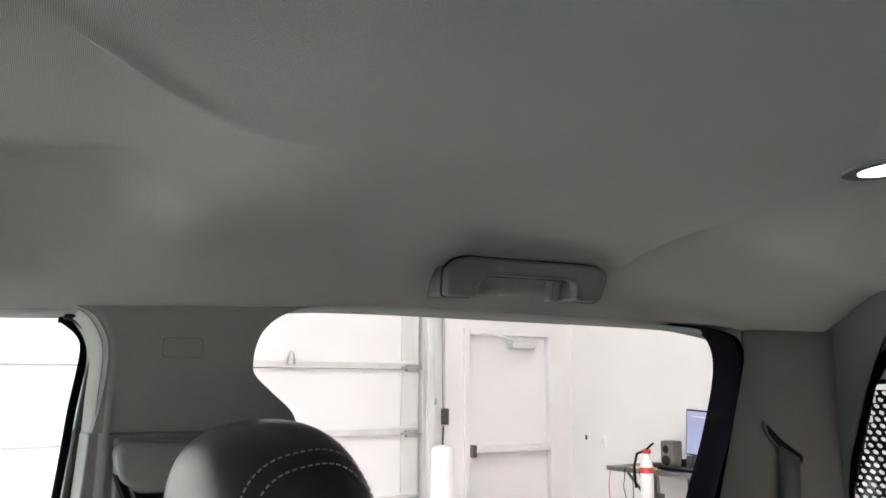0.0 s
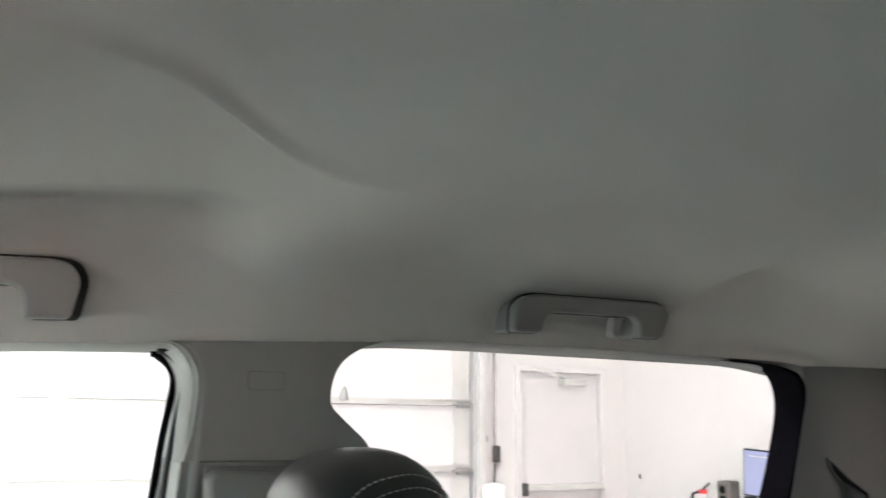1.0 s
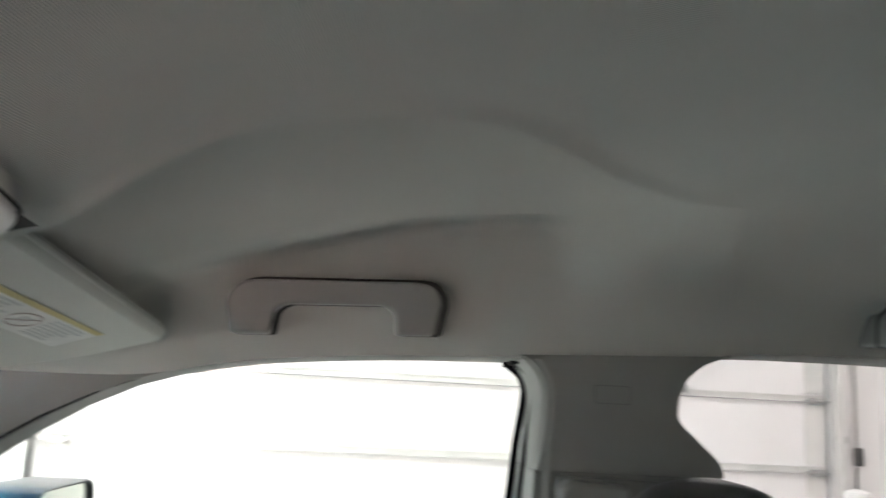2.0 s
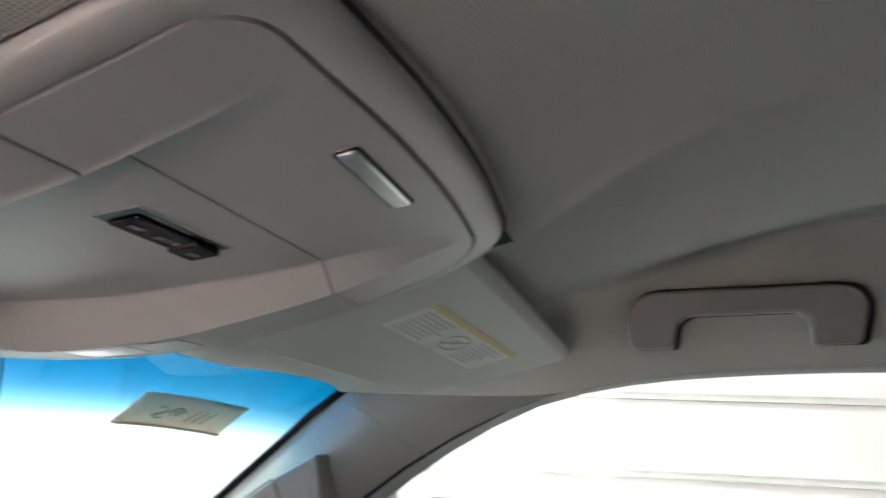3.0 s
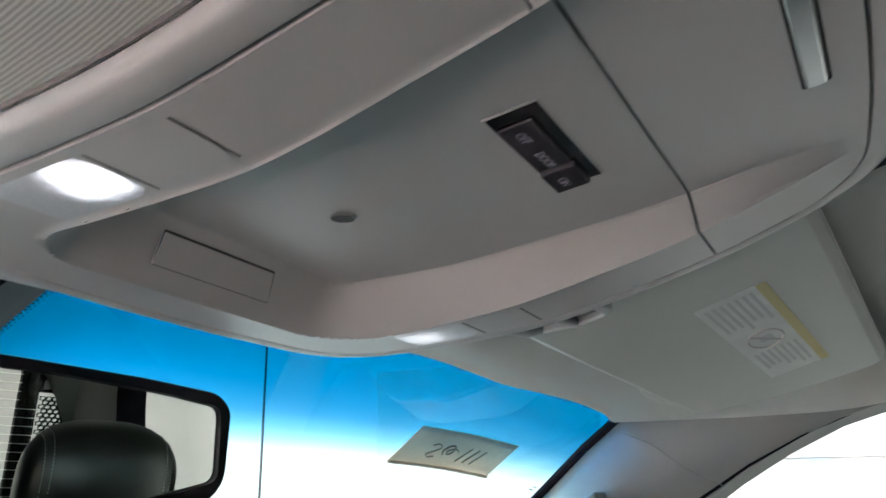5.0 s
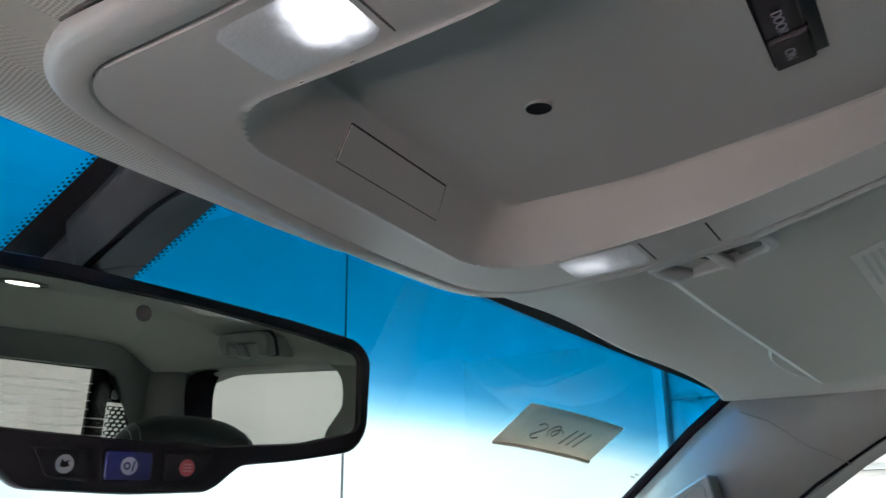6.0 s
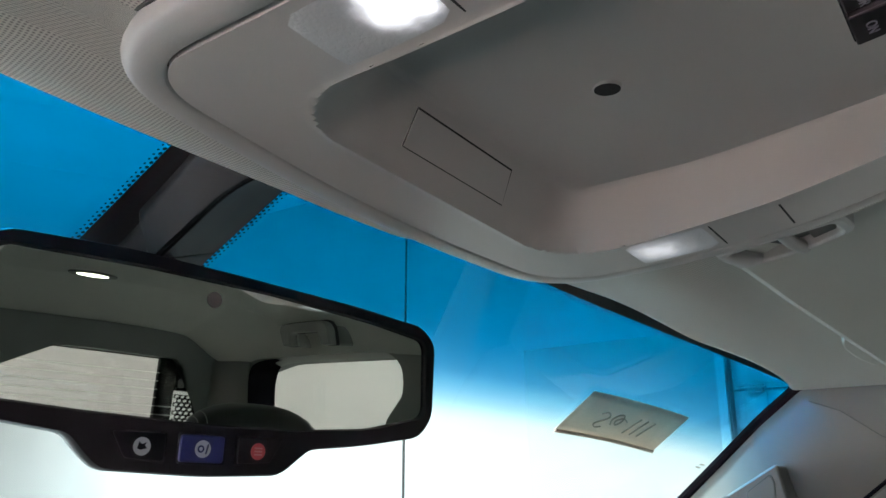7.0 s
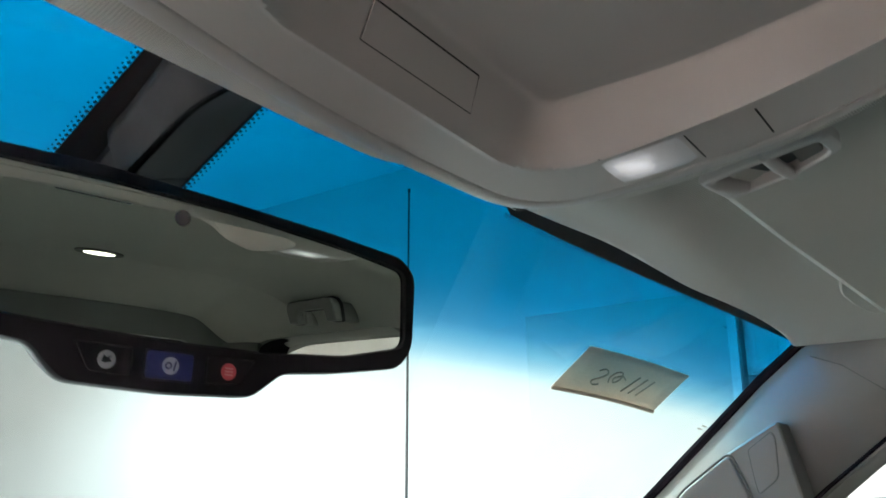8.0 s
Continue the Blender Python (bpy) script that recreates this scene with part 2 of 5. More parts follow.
def glow_lens(name, centre, reach, peak, base):
    """A frosted lens lit from behind: brightest over its light source."""
    m, nt, N, L, p = material(name)
    co, d, q, ex, mu = N.new("ShaderNodeTexCoord"), N.new("ShaderNodeVectorMath"), N.new("ShaderNodeMath"), N.new("ShaderNodeMath"), N.new("ShaderNodeMath")
    d.operation, q.operation, ex.operation, mu.operation = "DISTANCE", "POWER", "POWER", "MULTIPLY_ADD"
    d.inputs[1].default_value = centre
    sc = N.new("ShaderNodeMath")
    sc.operation = "DIVIDE"
    sc.inputs[1].default_value = reach
    # moulded prisms in the lens break up the spot
    wob, amp, off = N.new("ShaderNodeTexNoise"), N.new("ShaderNodeVectorMath"), N.new("ShaderNodeVectorMath")
    wob.inputs["Scale"].default_value, wob.inputs["Detail"].default_value = 90.0, 2
    amp.operation, amp.inputs["Scale"].default_value = "SCALE", 0.010
    L.new(co.outputs["Object"], wob.inputs["Vector"])
    L.new(wob.outputs["Color"], amp.inputs[0])
    L.new(co.outputs["Object"], off.inputs[0])
    L.new(amp.outputs[0], off.inputs[1])
    L.new(off.outputs[0], d.inputs[0])
    d.inputs[1].default_value = tuple(c + 0.007 for c in centre)
    L.new(d.outputs["Value"], sc.inputs[0])
    L.new(sc.outputs[0], q.inputs[0])
    q.inputs[1].default_value = 2.0
    ex.inputs[0].default_value = 0.37
    L.new(q.outputs[0], ex.inputs[1])
    mu.inputs[1].default_value, mu.inputs[2].default_value = peak, base
    L.new(ex.outputs[0], mu.inputs[0])
    L.new(mu.outputs[0], p.inputs["Emission Strength"])
    p.inputs["Emission Color"].default_value = (0.95, 0.94, 1.0, 1)
    p.inputs["Base Color"].default_value = (0.55, 0.55, 0.56, 1)
    p.inputs["Roughness"].default_value = 0.3
    nz, bu = N.new("ShaderNodeTexNoise"), N.new("ShaderNodeBump")
    nz.inputs["Scale"].default_value = 700.0
    bu.inputs["Strength"].default_value, bu.inputs["Distance"].default_value = 0.4, 0.0005
    L.new(co.outputs["Object"], nz.inputs["Vector"])
    L.new(nz.outputs["Fac"], bu.inputs["Height"])
    L.new(bu.outputs[0], p.inputs["Normal"])
    return m


CLOTH = knit("headliner_cloth", (0.64, 0.618, 0.578), low=0.40)
CLOTH_EDGE = knit("knitted_edge_cloth", (0.56, 0.556, 0.52), 0.0026, "Object", 0.25)
PLASTIC = surface("soft_grey_plastic", (0.55, 0.522, 0.51), 0.36, vary=0.05, fine=1400, bump=0.18, depth=0.0003)
HANDLE = surface("grab_handle_plastic", (0.185, 0.18, 0.173), 0.5, vary=0.05, fine=1400, bump=0.25, depth=0.0003)
PILLAR = surface("centre_pillar_plastic", (0.225, 0.222, 0.212), 0.6, vary=0.06, fine=900, bump=0.25, depth=0.0003)
TRIM = surface("pillar_trim_plastic", (0.18, 0.178, 0.17), 0.6, vary=0.06, fine=900, bump=0.25, depth=0.0003)
VISOR_CLOTH = surface("visor_cloth", (0.64, 0.63, 0.585), 0.6, vary=0.05, fine=1800, bump=0.3, depth=0.0003, spec=0.35)
COVER_GREY = surface("matt_charcoal_plastic", (0.0055, 0.007, 0.008), 0.65, vary=0.15, fine=1100, bump=0.2, spec=0.06)
BLACK = surface("black_plastic", (0.004, 0.004, 0.005), 0.42, vary=0.2, fine=1200, bump=0.12, depth=0.0002, spec=0.06)
GLOSS_BLACK = surface("gloss_black_plastic", (0.008, 0.008, 0.009), 0.15, vary=0.2, bump=0.02)
LOWER = surface("dark_lower_trim", (0.05, 0.05, 0.05), 0.7)
RUBBER = surface("black_rubber", (0.005, 0.0045, 0.006), 0.8, vary=0.2, fine=700, bump=0.2, spec=0.0)
SEAL_GREY = surface("dark_grey_rubber", (0.022, 0.021, 0.022), 0.7, vary=0.15, fine=700, bump=0.2, spec=0.2)
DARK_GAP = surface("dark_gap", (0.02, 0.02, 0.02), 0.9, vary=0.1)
SEAM_GREY = surface("seam_shadow_grey", (0.13, 0.13, 0.125), 0.8)
DARK_GREY = surface("dark_grey_plastic", (0.05, 0.052, 0.056), 0.4, vary=0.15, fine=1000)
LEATHER = surface("black_leather", (0.012, 0.013, 0.013), 0.33, vary=0.25, coarse=12, fine=300, bump=0.3, depth=0.0006, spec=0.55)
THREAD = surface("grey_thread", (0.30, 0.30, 0.29), 0.8)
CHROME = surface("brushed_chrome", (0.72, 0.73, 0.73), 0.22, metal=1.0, vary=0.05, fine=800, bump=0.05)
MIRROR, _, _, _, _p = material("mirror_silver")
_p.inputs["Base Color"].default_value, _p.inputs["Metallic"].default_value, _p.inputs["Roughness"].default_value = (0.75, 0.82, 0.74, 1), 1.0, 0.0
PAPER = surface("label_paper", (0.83, 0.82, 0.79), 0.7, vary=0.1, coarse=30)
PALE_YELLOW = surface("faded_yellow", (0.68, 0.58, 0.28), 0.7)
INK = surface("faded_ink", (0.66, 0.66, 0.645), 0.8)
RED_INK = surface("faded_red_ink", (0.68, 0.60, 0.58), 0.8)
def translucent(name, colour):
    m, nt, N, L, p = material(name)
    t, mx = N.new("ShaderNodeBsdfTranslucent"), N.new("ShaderNodeMixShader")
    nz, mr = N.new("ShaderNodeTexNoise"), N.new("ShaderNodeVectorMath")
    nz.inputs["Scale"].default_value, mr.operation = 35.0, "SCALE"
    mr.inputs[0].default_value = colour
    rg = N.new("ShaderNodeMapRange")
    rg.inputs[3].default_value, rg.inputs[4].default_value = 0.9, 1.1
    L.new(nz.outputs["Fac"], rg.inputs[0])
    L.new(rg.outputs[0], mr.inputs["Scale"])
    L.new(mr.outputs[0], t.inputs["Color"])
    L.new(mr.outputs[0], p.inputs["Base Color"])
    p.inputs["Roughness"].default_value = 0.8
    mx.inputs[0].default_value = 0.35
    L.new(p.outputs[0], mx.inputs[1])
    L.new(t.outputs[0], mx.inputs[2])
    L.new(mx.outputs[0], N["Material Output"].inputs[0])
    return m


CARD = translucent("brown_card", (0.62, 0.515, 0.43))
PENCIL = surface("pencil_grey", (0.33, 0.30, 0.25), 0.8)
SWITCH_PRINT = surface("dim_grey_print", (0.17, 0.165, 0.20), 0.7)
PRINT = surface("white_print", (0.55, 0.55, 0.55), 0.7)
BLUE_KEY = surface("blue_key", (0.008, 0.011, 0.062), 0.4, spec=0.2)
RED_KEY = surface("red_print", (0.55, 0.085, 0.10), 0.5)
PALE_RED = surface("pale_red_print", (0.70, 0.30, 0.30), 0.5)
LENS_LIT = glow_lens("lit_frosted_lens", (-0.128, 0.062, -0.019), 0.0078, 10.0, 0.03)
LENS_DIM = glow_lens("dim_frosted_lens", (0.121, 0.082, -0.030), 0.011, 0.75, 0.06)
DOME_GLOW = emitter("dome_glow", (1.0, 0.93, 0.85), 5.0)
BOUNCE_WALL = surface("warm_bounce_paint", (0.70, 0.60, 0.57), 0.8, vary=0.06, coarse=1.2)
# wall paint greyed so that this stretch reads as more dimly lit
DIMMED_WALL = surface("dimmed_wall_paint", (0.50, 0.50, 0.495), 0.8, vary=0.05, coarse=1.2, fine=150, bump=0.1)
WALL = surface("white_wall_paint", (0.80, 0.80, 0.80), 0.8, vary=0.04, coarse=1.2, fine=150, bump=0.1)
DOOR_PAINT = surface("white_door_paint", (0.78, 0.78, 0.79), 0.5, vary=0.04, coarse=2)
PANEL = surface("white_steel_panel", (0.82, 0.82, 0.83), 0.45, vary=0.05, coarse=2, fine=60, bump=0.1)
STILE = surface("light_grey_steel", (0.70, 0.71, 0.70), 0.45, vary=0.1, coarse=6)
GALV = surface("galvanised_steel", (0.45, 0.46, 0.46), 0.4, metal=0.8, vary=0.2, coarse=18, fine=120)
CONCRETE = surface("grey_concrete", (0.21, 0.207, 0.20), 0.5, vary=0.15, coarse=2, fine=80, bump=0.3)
DESK_TOP = surface("dark_grey_laminate", (0.12, 0.12, 0.12), 0.5)
STEEL = surface("painted_steel", (0.06, 0.06, 0.06), 0.45)
SCREEN = emitter("screen_glow", (0.30, 0.34, 0.55), 0.8, 0.04)
RED_PAINT = surface("red_paint", (0.45, 0.03, 0.03), 0.4)
YELLOW_PAPER = surface("yellow_paper", (0.65, 0.58, 0.15), 0.8)
CLEAR_GLASS, _t = glass("clear_side_glass", (0.95, 0.97, 0.95))
TINTED_GLASS, _t = glass("grey_tinted_glass", (0.80, 0.79, 0.80))
WINDSCREEN = banded_glass()
FRIT = surface("black_ceramic_frit", (0.005, 0.005, 0.006), 0.5, spec=0.1)
MAST = surface("black_mast", (0.02, 0.02, 0.022), 0.4)

# ---- the workshop ----
def wall_box(name, lo, hi, mat, label, category="wall"):
    return tagged(part(name, box(lo, hi), mat, None, smooth=False), label, category, kind="structure")


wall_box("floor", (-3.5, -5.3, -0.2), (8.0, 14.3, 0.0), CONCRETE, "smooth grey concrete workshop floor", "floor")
wall_box("ceiling", (-3.5, -5.3, 4.5), (8.0, 14.3, 4.7), WALL, "plain white workshop ceiling", "ceiling")
wall_box("wall_front", (-3.5, 14.0, 0), (8.0, 14.3, 4.5), WALL, "plain white painted workshop wall")
# unseen wall, set close and tinted so it bounces warm light at the console
wall_box("wall_left", (-3.5, -5.02, 0), (-3.2, 14.0, 4.5), BOUNCE_WALL, "unseen warm-tinted workshop wall that bounces light into the cab")
# side wall with the roll-up door opening (y -3.45 to 2.05) and the man door opening
WX, CY = 5.5, -5.02
wall_box("wall_side", (WX, 2.08, 0), (WX + 0.2, 14.0, 4.5), DIMMED_WALL, "workshop wall beside the roll-up door, greyed to look less lit")
wall_box("wall_side", (WX, -3.46, 3.31), (WX + 0.2, 2.08, 4.5), WALL, "white painted wall above the roll-up door")
wall_box("wall_side", (WX, -3.90, 0), (WX + 0.2, -3.46, 4.5), WALL, "white painted wall between the doors")
wall_box("wall_side", (WX, -4.77, 2.09), (WX + 0.2, -3.90, 4.5), WALL, "white painted wall above the door")
wall_box("wall_side", (WX, -5.22, 0), (WX + 0.2, -4.77, 4.5), WALL, "white painted wall in the workshop corner")
wall_box("wall_back", (-3.5, CY - 0.2, 0), (WX, CY, 4.5), WALL, "white painted workshop wall behind the desk")


def garage_door():
    top = thing("sectional_door", "closed white sectional overhead door with steel struts", "garage door", (WX, -0.7, 0))
    y0, y1, h = -3.44, 2.06, 0.507
    for i in range(6):
        z = i * h + 0.259
        z0 = max(0.0, z)
        if i == 0:
            part("door_panel", box((WX + 0.02, y0, 0.0), (WX + 0.06, y1, 0.254)), PANEL, top)
        bm = box((WX + 0.02, y0, z0 + 0.004), (WX + 0.06, y1, z0 + h - 0.004))
        part("door_panel", bm, PANEL, top, bevel=0.004)
        # strut: a channel above the joint
        rail = [(0.0, 0.0), (-0.034, 0.0), (-0.034, 0.007), (-0.006, 0.007), (-0.006, 0.041), (-0.020, 0.041), (-0.020, 0.046), (0.0, 0.046)]
        part("strut", prism(rail, y0 + 0.02, y1 - 0.02, lambda u, v, w, z=z0: (WX + 0.018 + u, w, z + v)), STILE, top)
        for ys in (y0 + 0.12, y1 - 0.12):
            part("end_stile", box((WX + 0.006, ys - 0.10, z0 + 0.06), (WX + 0.0175, ys + 0.05, z0 + h - 0.006)), STILE, top)
            hinge = bmesh.new()
            add_box(hinge, (WX - 0.03, ys - 0.09, z0 - 0.02), (WX + 0.004, ys + 0.02, z0 + 0.03))
            add_box(hinge, (WX - 0.045, ys - 0.11, z0 + 0.0), (WX - 0.022, ys + 0.07, z0 + 0.018))
            part("hinge", hinge, GALV, top, bevel=0.003)
    part("latch", lathe([(0.034, 0), (0.031, 0.02), (0.022, 0.07), (0.008, 0.10), (0.0, 0.104)], (WX - 0.02, -2.33, 1.80), 12), GALV, top)
    for ys, s in ((y0 - 0.03, 1), (y1 + 0.03, -1)):
        track = [(-0.10, -0.04 * s), (0.0, -0.04 * s), (0.0, -0.034 * s), (-0.075, -0.034 * s), (-0.075, 0.02 * s), (-0.10, 0.02 * s)]
        part("track", prism(track, 0.05, 3.4, lambda u, v, w, y=ys: (WX - 0.004 + u, y + v, w)), STILE, top)
        for z in (0.6, 1.5, 2.62):
            part("bracket", box((WX - 0.09, ys - 0.05 * s - 0.02, z), (WX - 0.002, ys - 0.05 * s + 0.03, z + 0.05)), GALV, top, bevel=0.003)
    return top


def man_door():
    top = thing("door_1", "closed white steel door with a panic bar and closer", "door", (WX, -4.33, 0), kind="structure")
    y0, y1 = -4.765, -3.905
    part("door_leaf", box((WX + 0.03, y0 + 0.012, 0.01), (WX + 0.075, y1 - 0.012, 2.072)), DOOR_PAINT, top, bevel=0.002)
    for lo, hi in (((WX - 0.02, y0 - 0.09, 0), (WX + 0.09, y0 + 0.006, 2.12)), ((WX - 0.02, y1 - 0.006, 0), (WX + 0.09, y1 + 0.05, 2.12)),
                   ((WX - 0.02, y0 + 0.0062, 2.075), (WX + 0.09, y1 - 0.0062, 2.12))):
        part("door_frame", box(lo, hi), DOOR_PAINT, top, bevel=0.004)
    bar = box((WX - 0.06, y0 + 0.03, 1.105), (WX + 0.028, y1 - 0.03, 1.155))
    part("panic_bar", bar, STILE, top, "brushed steel panic bar", bevel=0.008)
    part("latch_case", box((WX - 0.06, y1 - 0.05, 1.07), (WX + 0.0285, y1 + 0.0, 1.17)), STEEL, top, bevel=0.01)
    part("closer", box((WX - 0.06, -4.58, 1.965), (WX + 0.0285, -4.32, 2.02)), STILE, top, "grey door closer", bevel=0.012)
    part("closer_arm", tube([(WX - 0.03, -4.36, 2.03), (WX - 0.12, -4.2, 2.05), (WX - 0.02, -4.02, 2.09)], 0.012, 6), STILE, top)
    return top


def small_wall_things():
    bol = thing("bollard", "white plastic-sleeved steel bollard beside the door", "bollard", (4.85, -3.24, 0))
    part("sleeve", lathe([(0.0, 0), (0.085, 0), (0.085, 1.19), (0.075, 1.215), (0.03, 1.23), (0, 1.232)], (4.85, -3.24, 0), 28), WALL, bol)
    part("base_collar", lathe([(0.086, 0), (0.115, 0), (0.115, 0.02), (0.086, 0.03)], (4.85, -3.24, 0), 28), STEEL, bol)
    ctl = thing("door_control", "black wall-mounted door control box with conduit", "control box", (WX, -3.66, 1.4))
    part("case", box((WX - 0.05, -3.685, 1.34), (WX - 0.002, -3.63, 1.47)), STEEL, ctl, bevel=0.008)
    part("conduit", tube([(WX - 0.012, -3.655, 1.472), (WX - 0.012, -3.65, 2.4), (WX - 0.012, -3.65, 3.6)], 0.012, 8), GALV, ctl)
    part("cable", tube([(WX - 0.015, -3.65, 1.33), (WX - 0.02, -3.64, 1.2), (WX - 0.03, -3.62, 0.7), (WX - 0.015, -3.62, 0.3)], 0.008, 6), STEEL, ctl)
    for x, z, s in ((5.30, 1.21, 0.045), (5.10, 1.19, 0.04)):
        sw = thing("wall_switch", "small white wall switch plate with toggle", "switch", (x, CY, z))
        part("plate", box((x - s * 0.8, CY + 0.001, z - s * 1.3), (x + s * 0.8, CY + 0.008, z + s * 1.3)), WALL, sw, bevel=0.002)
        part("toggle", box((x - 0.008, CY + 0.0085, z - 0.02), (x + 0.008, CY + 0.022, z + 0.02)), STEEL if x > 5.2 else WALL, sw, bevel=0.002)


def desk():
    top = thing("desk", "narrow dark grey folding work table against white wall", "table", (4.2, -4.7, 0))
    z = 1.05
    part("table_top", box((3.2, CY + 0.02, z - 0.035), (4.86, CY + 0.46, z)), DESK_TOP, top, "dark grey laminate top", bevel=0.006)
    for x in (3.4, 4.40):
        for y in (CY + 0.05, CY + 0.40):
            part("leg", box((x - 0.015, y - 0.015, 0), (x + 0.015, y + 0.015, z - 0.036)), STEEL, top, bevel=0.003)
        part("brace", tube([(x + 0.28, CY + 0.41, z - 0.04), (x + 0.02, CY + 0.41, 0.78)], 0.011, 6), STEEL, top)
    mon = thing("monitor", "black flat computer monitor showing a bluish page", "monitor", (4.05, -4.8, z))
    r = Matrix.Translation((4.08, CY + 0.22, z + 0.26)) @ Matrix.Rotation(radians(-4), 4, "Y") @ Matrix.Rotation(radians(12), 4, "Z")
    part("casing", box((-0.25, -0.02, -0.16), (0.25, 0.015, 0.16), r), BLACK, mon, bevel=0.006)
    scr = part("screen", box((-0.24, 0.0155, -0.15), (0.24, 0.018, 0.15), r), SCREEN, mon, "lit bluish screen")
    for i, (a, b, c, d) in enumerate(((-0.02, 0.09, 0.06, 0.10), (-0.06, 0.06, 0.02, 0.066), (0.04, 0.02, 0.09, 0.06), (-0.1, 0.11, 0.2, 0.118))):
        part("page_block", box((a, 0.0185, b), (c, 0.019, d), r), PRINT, scr)
    part("stand", box((4.05, CY + 0.19, z + 0.002), (4.10, CY + 0.22, z + 0.14)), BLACK, mon, bevel=0.004)
    part("foot", box((3.95, CY + 0.12, z), (4.2, CY + 0.30, z + 0.012)), BLACK, mon, bevel=0.004)
    spk = thing("speaker", "small grey desktop loudspeaker on the table", "speaker", (4.47, -4.8, z))
    part("body", box((4.42, CY + 0.16, z), (4.53, CY + 0.28, z + 0.20)), SEAM_GREY, spk, bevel=0.012)
    for zz, rr in ((0.06, 0.035), (0.14, 0.025)):
        part("cone", lathe([(0.0, 0.004), (rr * 0.4, 0.001), (rr, 0.006), (rr + 0.004, 0.001)], (4.475, CY + 0.281, z + zz), 16, "y"), BLACK, spk)
    ex = thing("fire_extinguisher", "white fire extinguisher with red band and black hose", "extinguisher", (4.68, -4.95, 0.86))
    part("cylinder", lathe([(0, 0.86), (0.046, 0.865), (0.048, 1.08), (0.038, 1.12), (0.02, 1.15), (0.018, 1.18), (0, 1.18)], (4.70, CY + 0.55, 0), 20), WALL, ex)
    part("band", lathe([(0.0482, 1.04), (0.0488, 1.04), (0.0488, 1.08), (0.0482, 1.08)], (4.70, CY + 0.55, 0), 20), RED_PAINT, ex)
    part("valve", box((4.67, CY + 0.53, 1.175), (4.72, CY + 0.57, 1.205)), RED_PAINT, ex, bevel=0.004)
    part("lever", tube([(4.70, CY + 0.55, 1.20), (4.65, CY + 0.56, 1.23), (4.62, CY + 0.56, 1.25)], 0.008, 6), BLACK, ex)
    part("hose", tube([(4.72, CY + 0.55, 1.19), (4.78, CY + 0.56, 1.17), (4.80, CY + 0.57, 1.08), (4.79, CY + 0.57, 0.93)], 0.010, 8), BLACK, ex)
    part("bracket", box((4.62, CY + 0.462, 0.85), (4.78, CY + 0.47, 0.90)), STEEL, ex)
    top.location.x -= 0.27
    mon.location.x -= 0.38
    spk.location.x -= 0.33
    ex.location.x -= 0.62
    pp = thing("paper", "loose sheet of yellow paper on the table", "paper", (4.6, -4.7, z))
    part("sheet", box((4.10, CY + 0.30, z + 0.0005), (4.37, CY + 0.44, z + 0.002)), YELLOW_PAPER, pp, smooth=False)
    keys_x = 3.82
    kb = thing("keyboard", "black computer keyboard lying on the table", "keyboard", (4.2, -4.65, z))
    part("base", box((keys_x - 0.01, CY + 0.26, z), (keys_x + 0.33, CY + 0.37, z + 0.018)), BLACK, kb, bevel=0.004)
    for i in range(4):
        for j in range(12):
            part("key", box((keys_x + j * 0.027, CY + 0.268 + i * 0.024, z + 0.0185), (keys_x + 0.023 + j * 0.027, CY + 0.288 + i * 0.024, z + 0.024)), DARK_GREY, kb, smooth=False)
    for i, (x, y, w, h, mt) in enumerate(((4.33, 0.22, 0.10, 0.03, STEEL), (4.07, 0.14, 0.06, 0.07, BLACK), (4.00, 0.16, 0.05, 0.10, DARK_GREY))):
        d = thing("desk_box", "small dark electronic box on the table", "box", (x, CY + y, z))
        part("case", box((x - w / 2, CY + y - 0.04, z), (x + w / 2, CY + y + 0.04, z + h)), mt, d, bevel=0.005)
    for i, (x0, x1, dz) in enumerate(((4.53, 4.57, 0.75), (4.28, 4.35, 0.55), (4.23, 4.19, 0.45), (4.19, 4.25, 0.6), (4.39, 4.37, 0.4))):
        c = thing("cable", "thin dark cable hanging from the table", "cable", (x0, CY + 0.44, z))
        pts = [(x0 + (x1 - x0) * k / 6 + 0.012 * math.sin(k * 1.7 + i), CY + 0.465 + 0.01 * math.sin(k), z - dz * k / 6) for k in range(7)]
        part("wire", tube(pts, 0.0035, 5), RED_PAINT if i == 0 else BLACK, c)


garage_door()
man_door()
small_wall_things()
desk()
# ---- the cab: large structure ----
ROOF = [(-1.45, 1.795), (-1.1, 1.845), (-0.89, 1.872), (-0.5, 1.88), (-0.2, 1.872), (0.0, 1.852), (0.15, 1.818), (0.29, 1.773),
        (0.372, 1.742), (0.467, 1.716), (0.545, 1.703), (0.63, 1.699), (0.70, 1.697)]
RAIL = [(-1.45, 1.72), (-1.3, 1.742), (-1.2, 1.754), (-1.1, 1.7562), (-0.8, 1.7565), (-0.5, 1.7555), (-0.4, 1.750), (-0.33, 1.737), (-0.12, 1.731), (0.04, 1.725), (0.18, 1.714),
        (0.25, 1.704), (0.33, 1.688), (0.42, 1.682), (0.70, 1.682)]
CREASE = [(-0.26, 0.41), (-0.20, 0.390), (-0.16, 0.360), (-0.13, 0.333), (-0.105, 0.306), (-0.08, 0.274), (-0.05, 0.234), (-0.02, 0.196), (0.018, 0.158), (0.06, 0.131), (0.098, 0.114),
          (0.127, 0.108), (0.157, 0.104), (0.187, 0.111), (0.22, 0.137), (0.25, 0.168), (0.29, 0.198), (0.40, 0.190), (0.58, 0.186), (0.66, 0.19)]
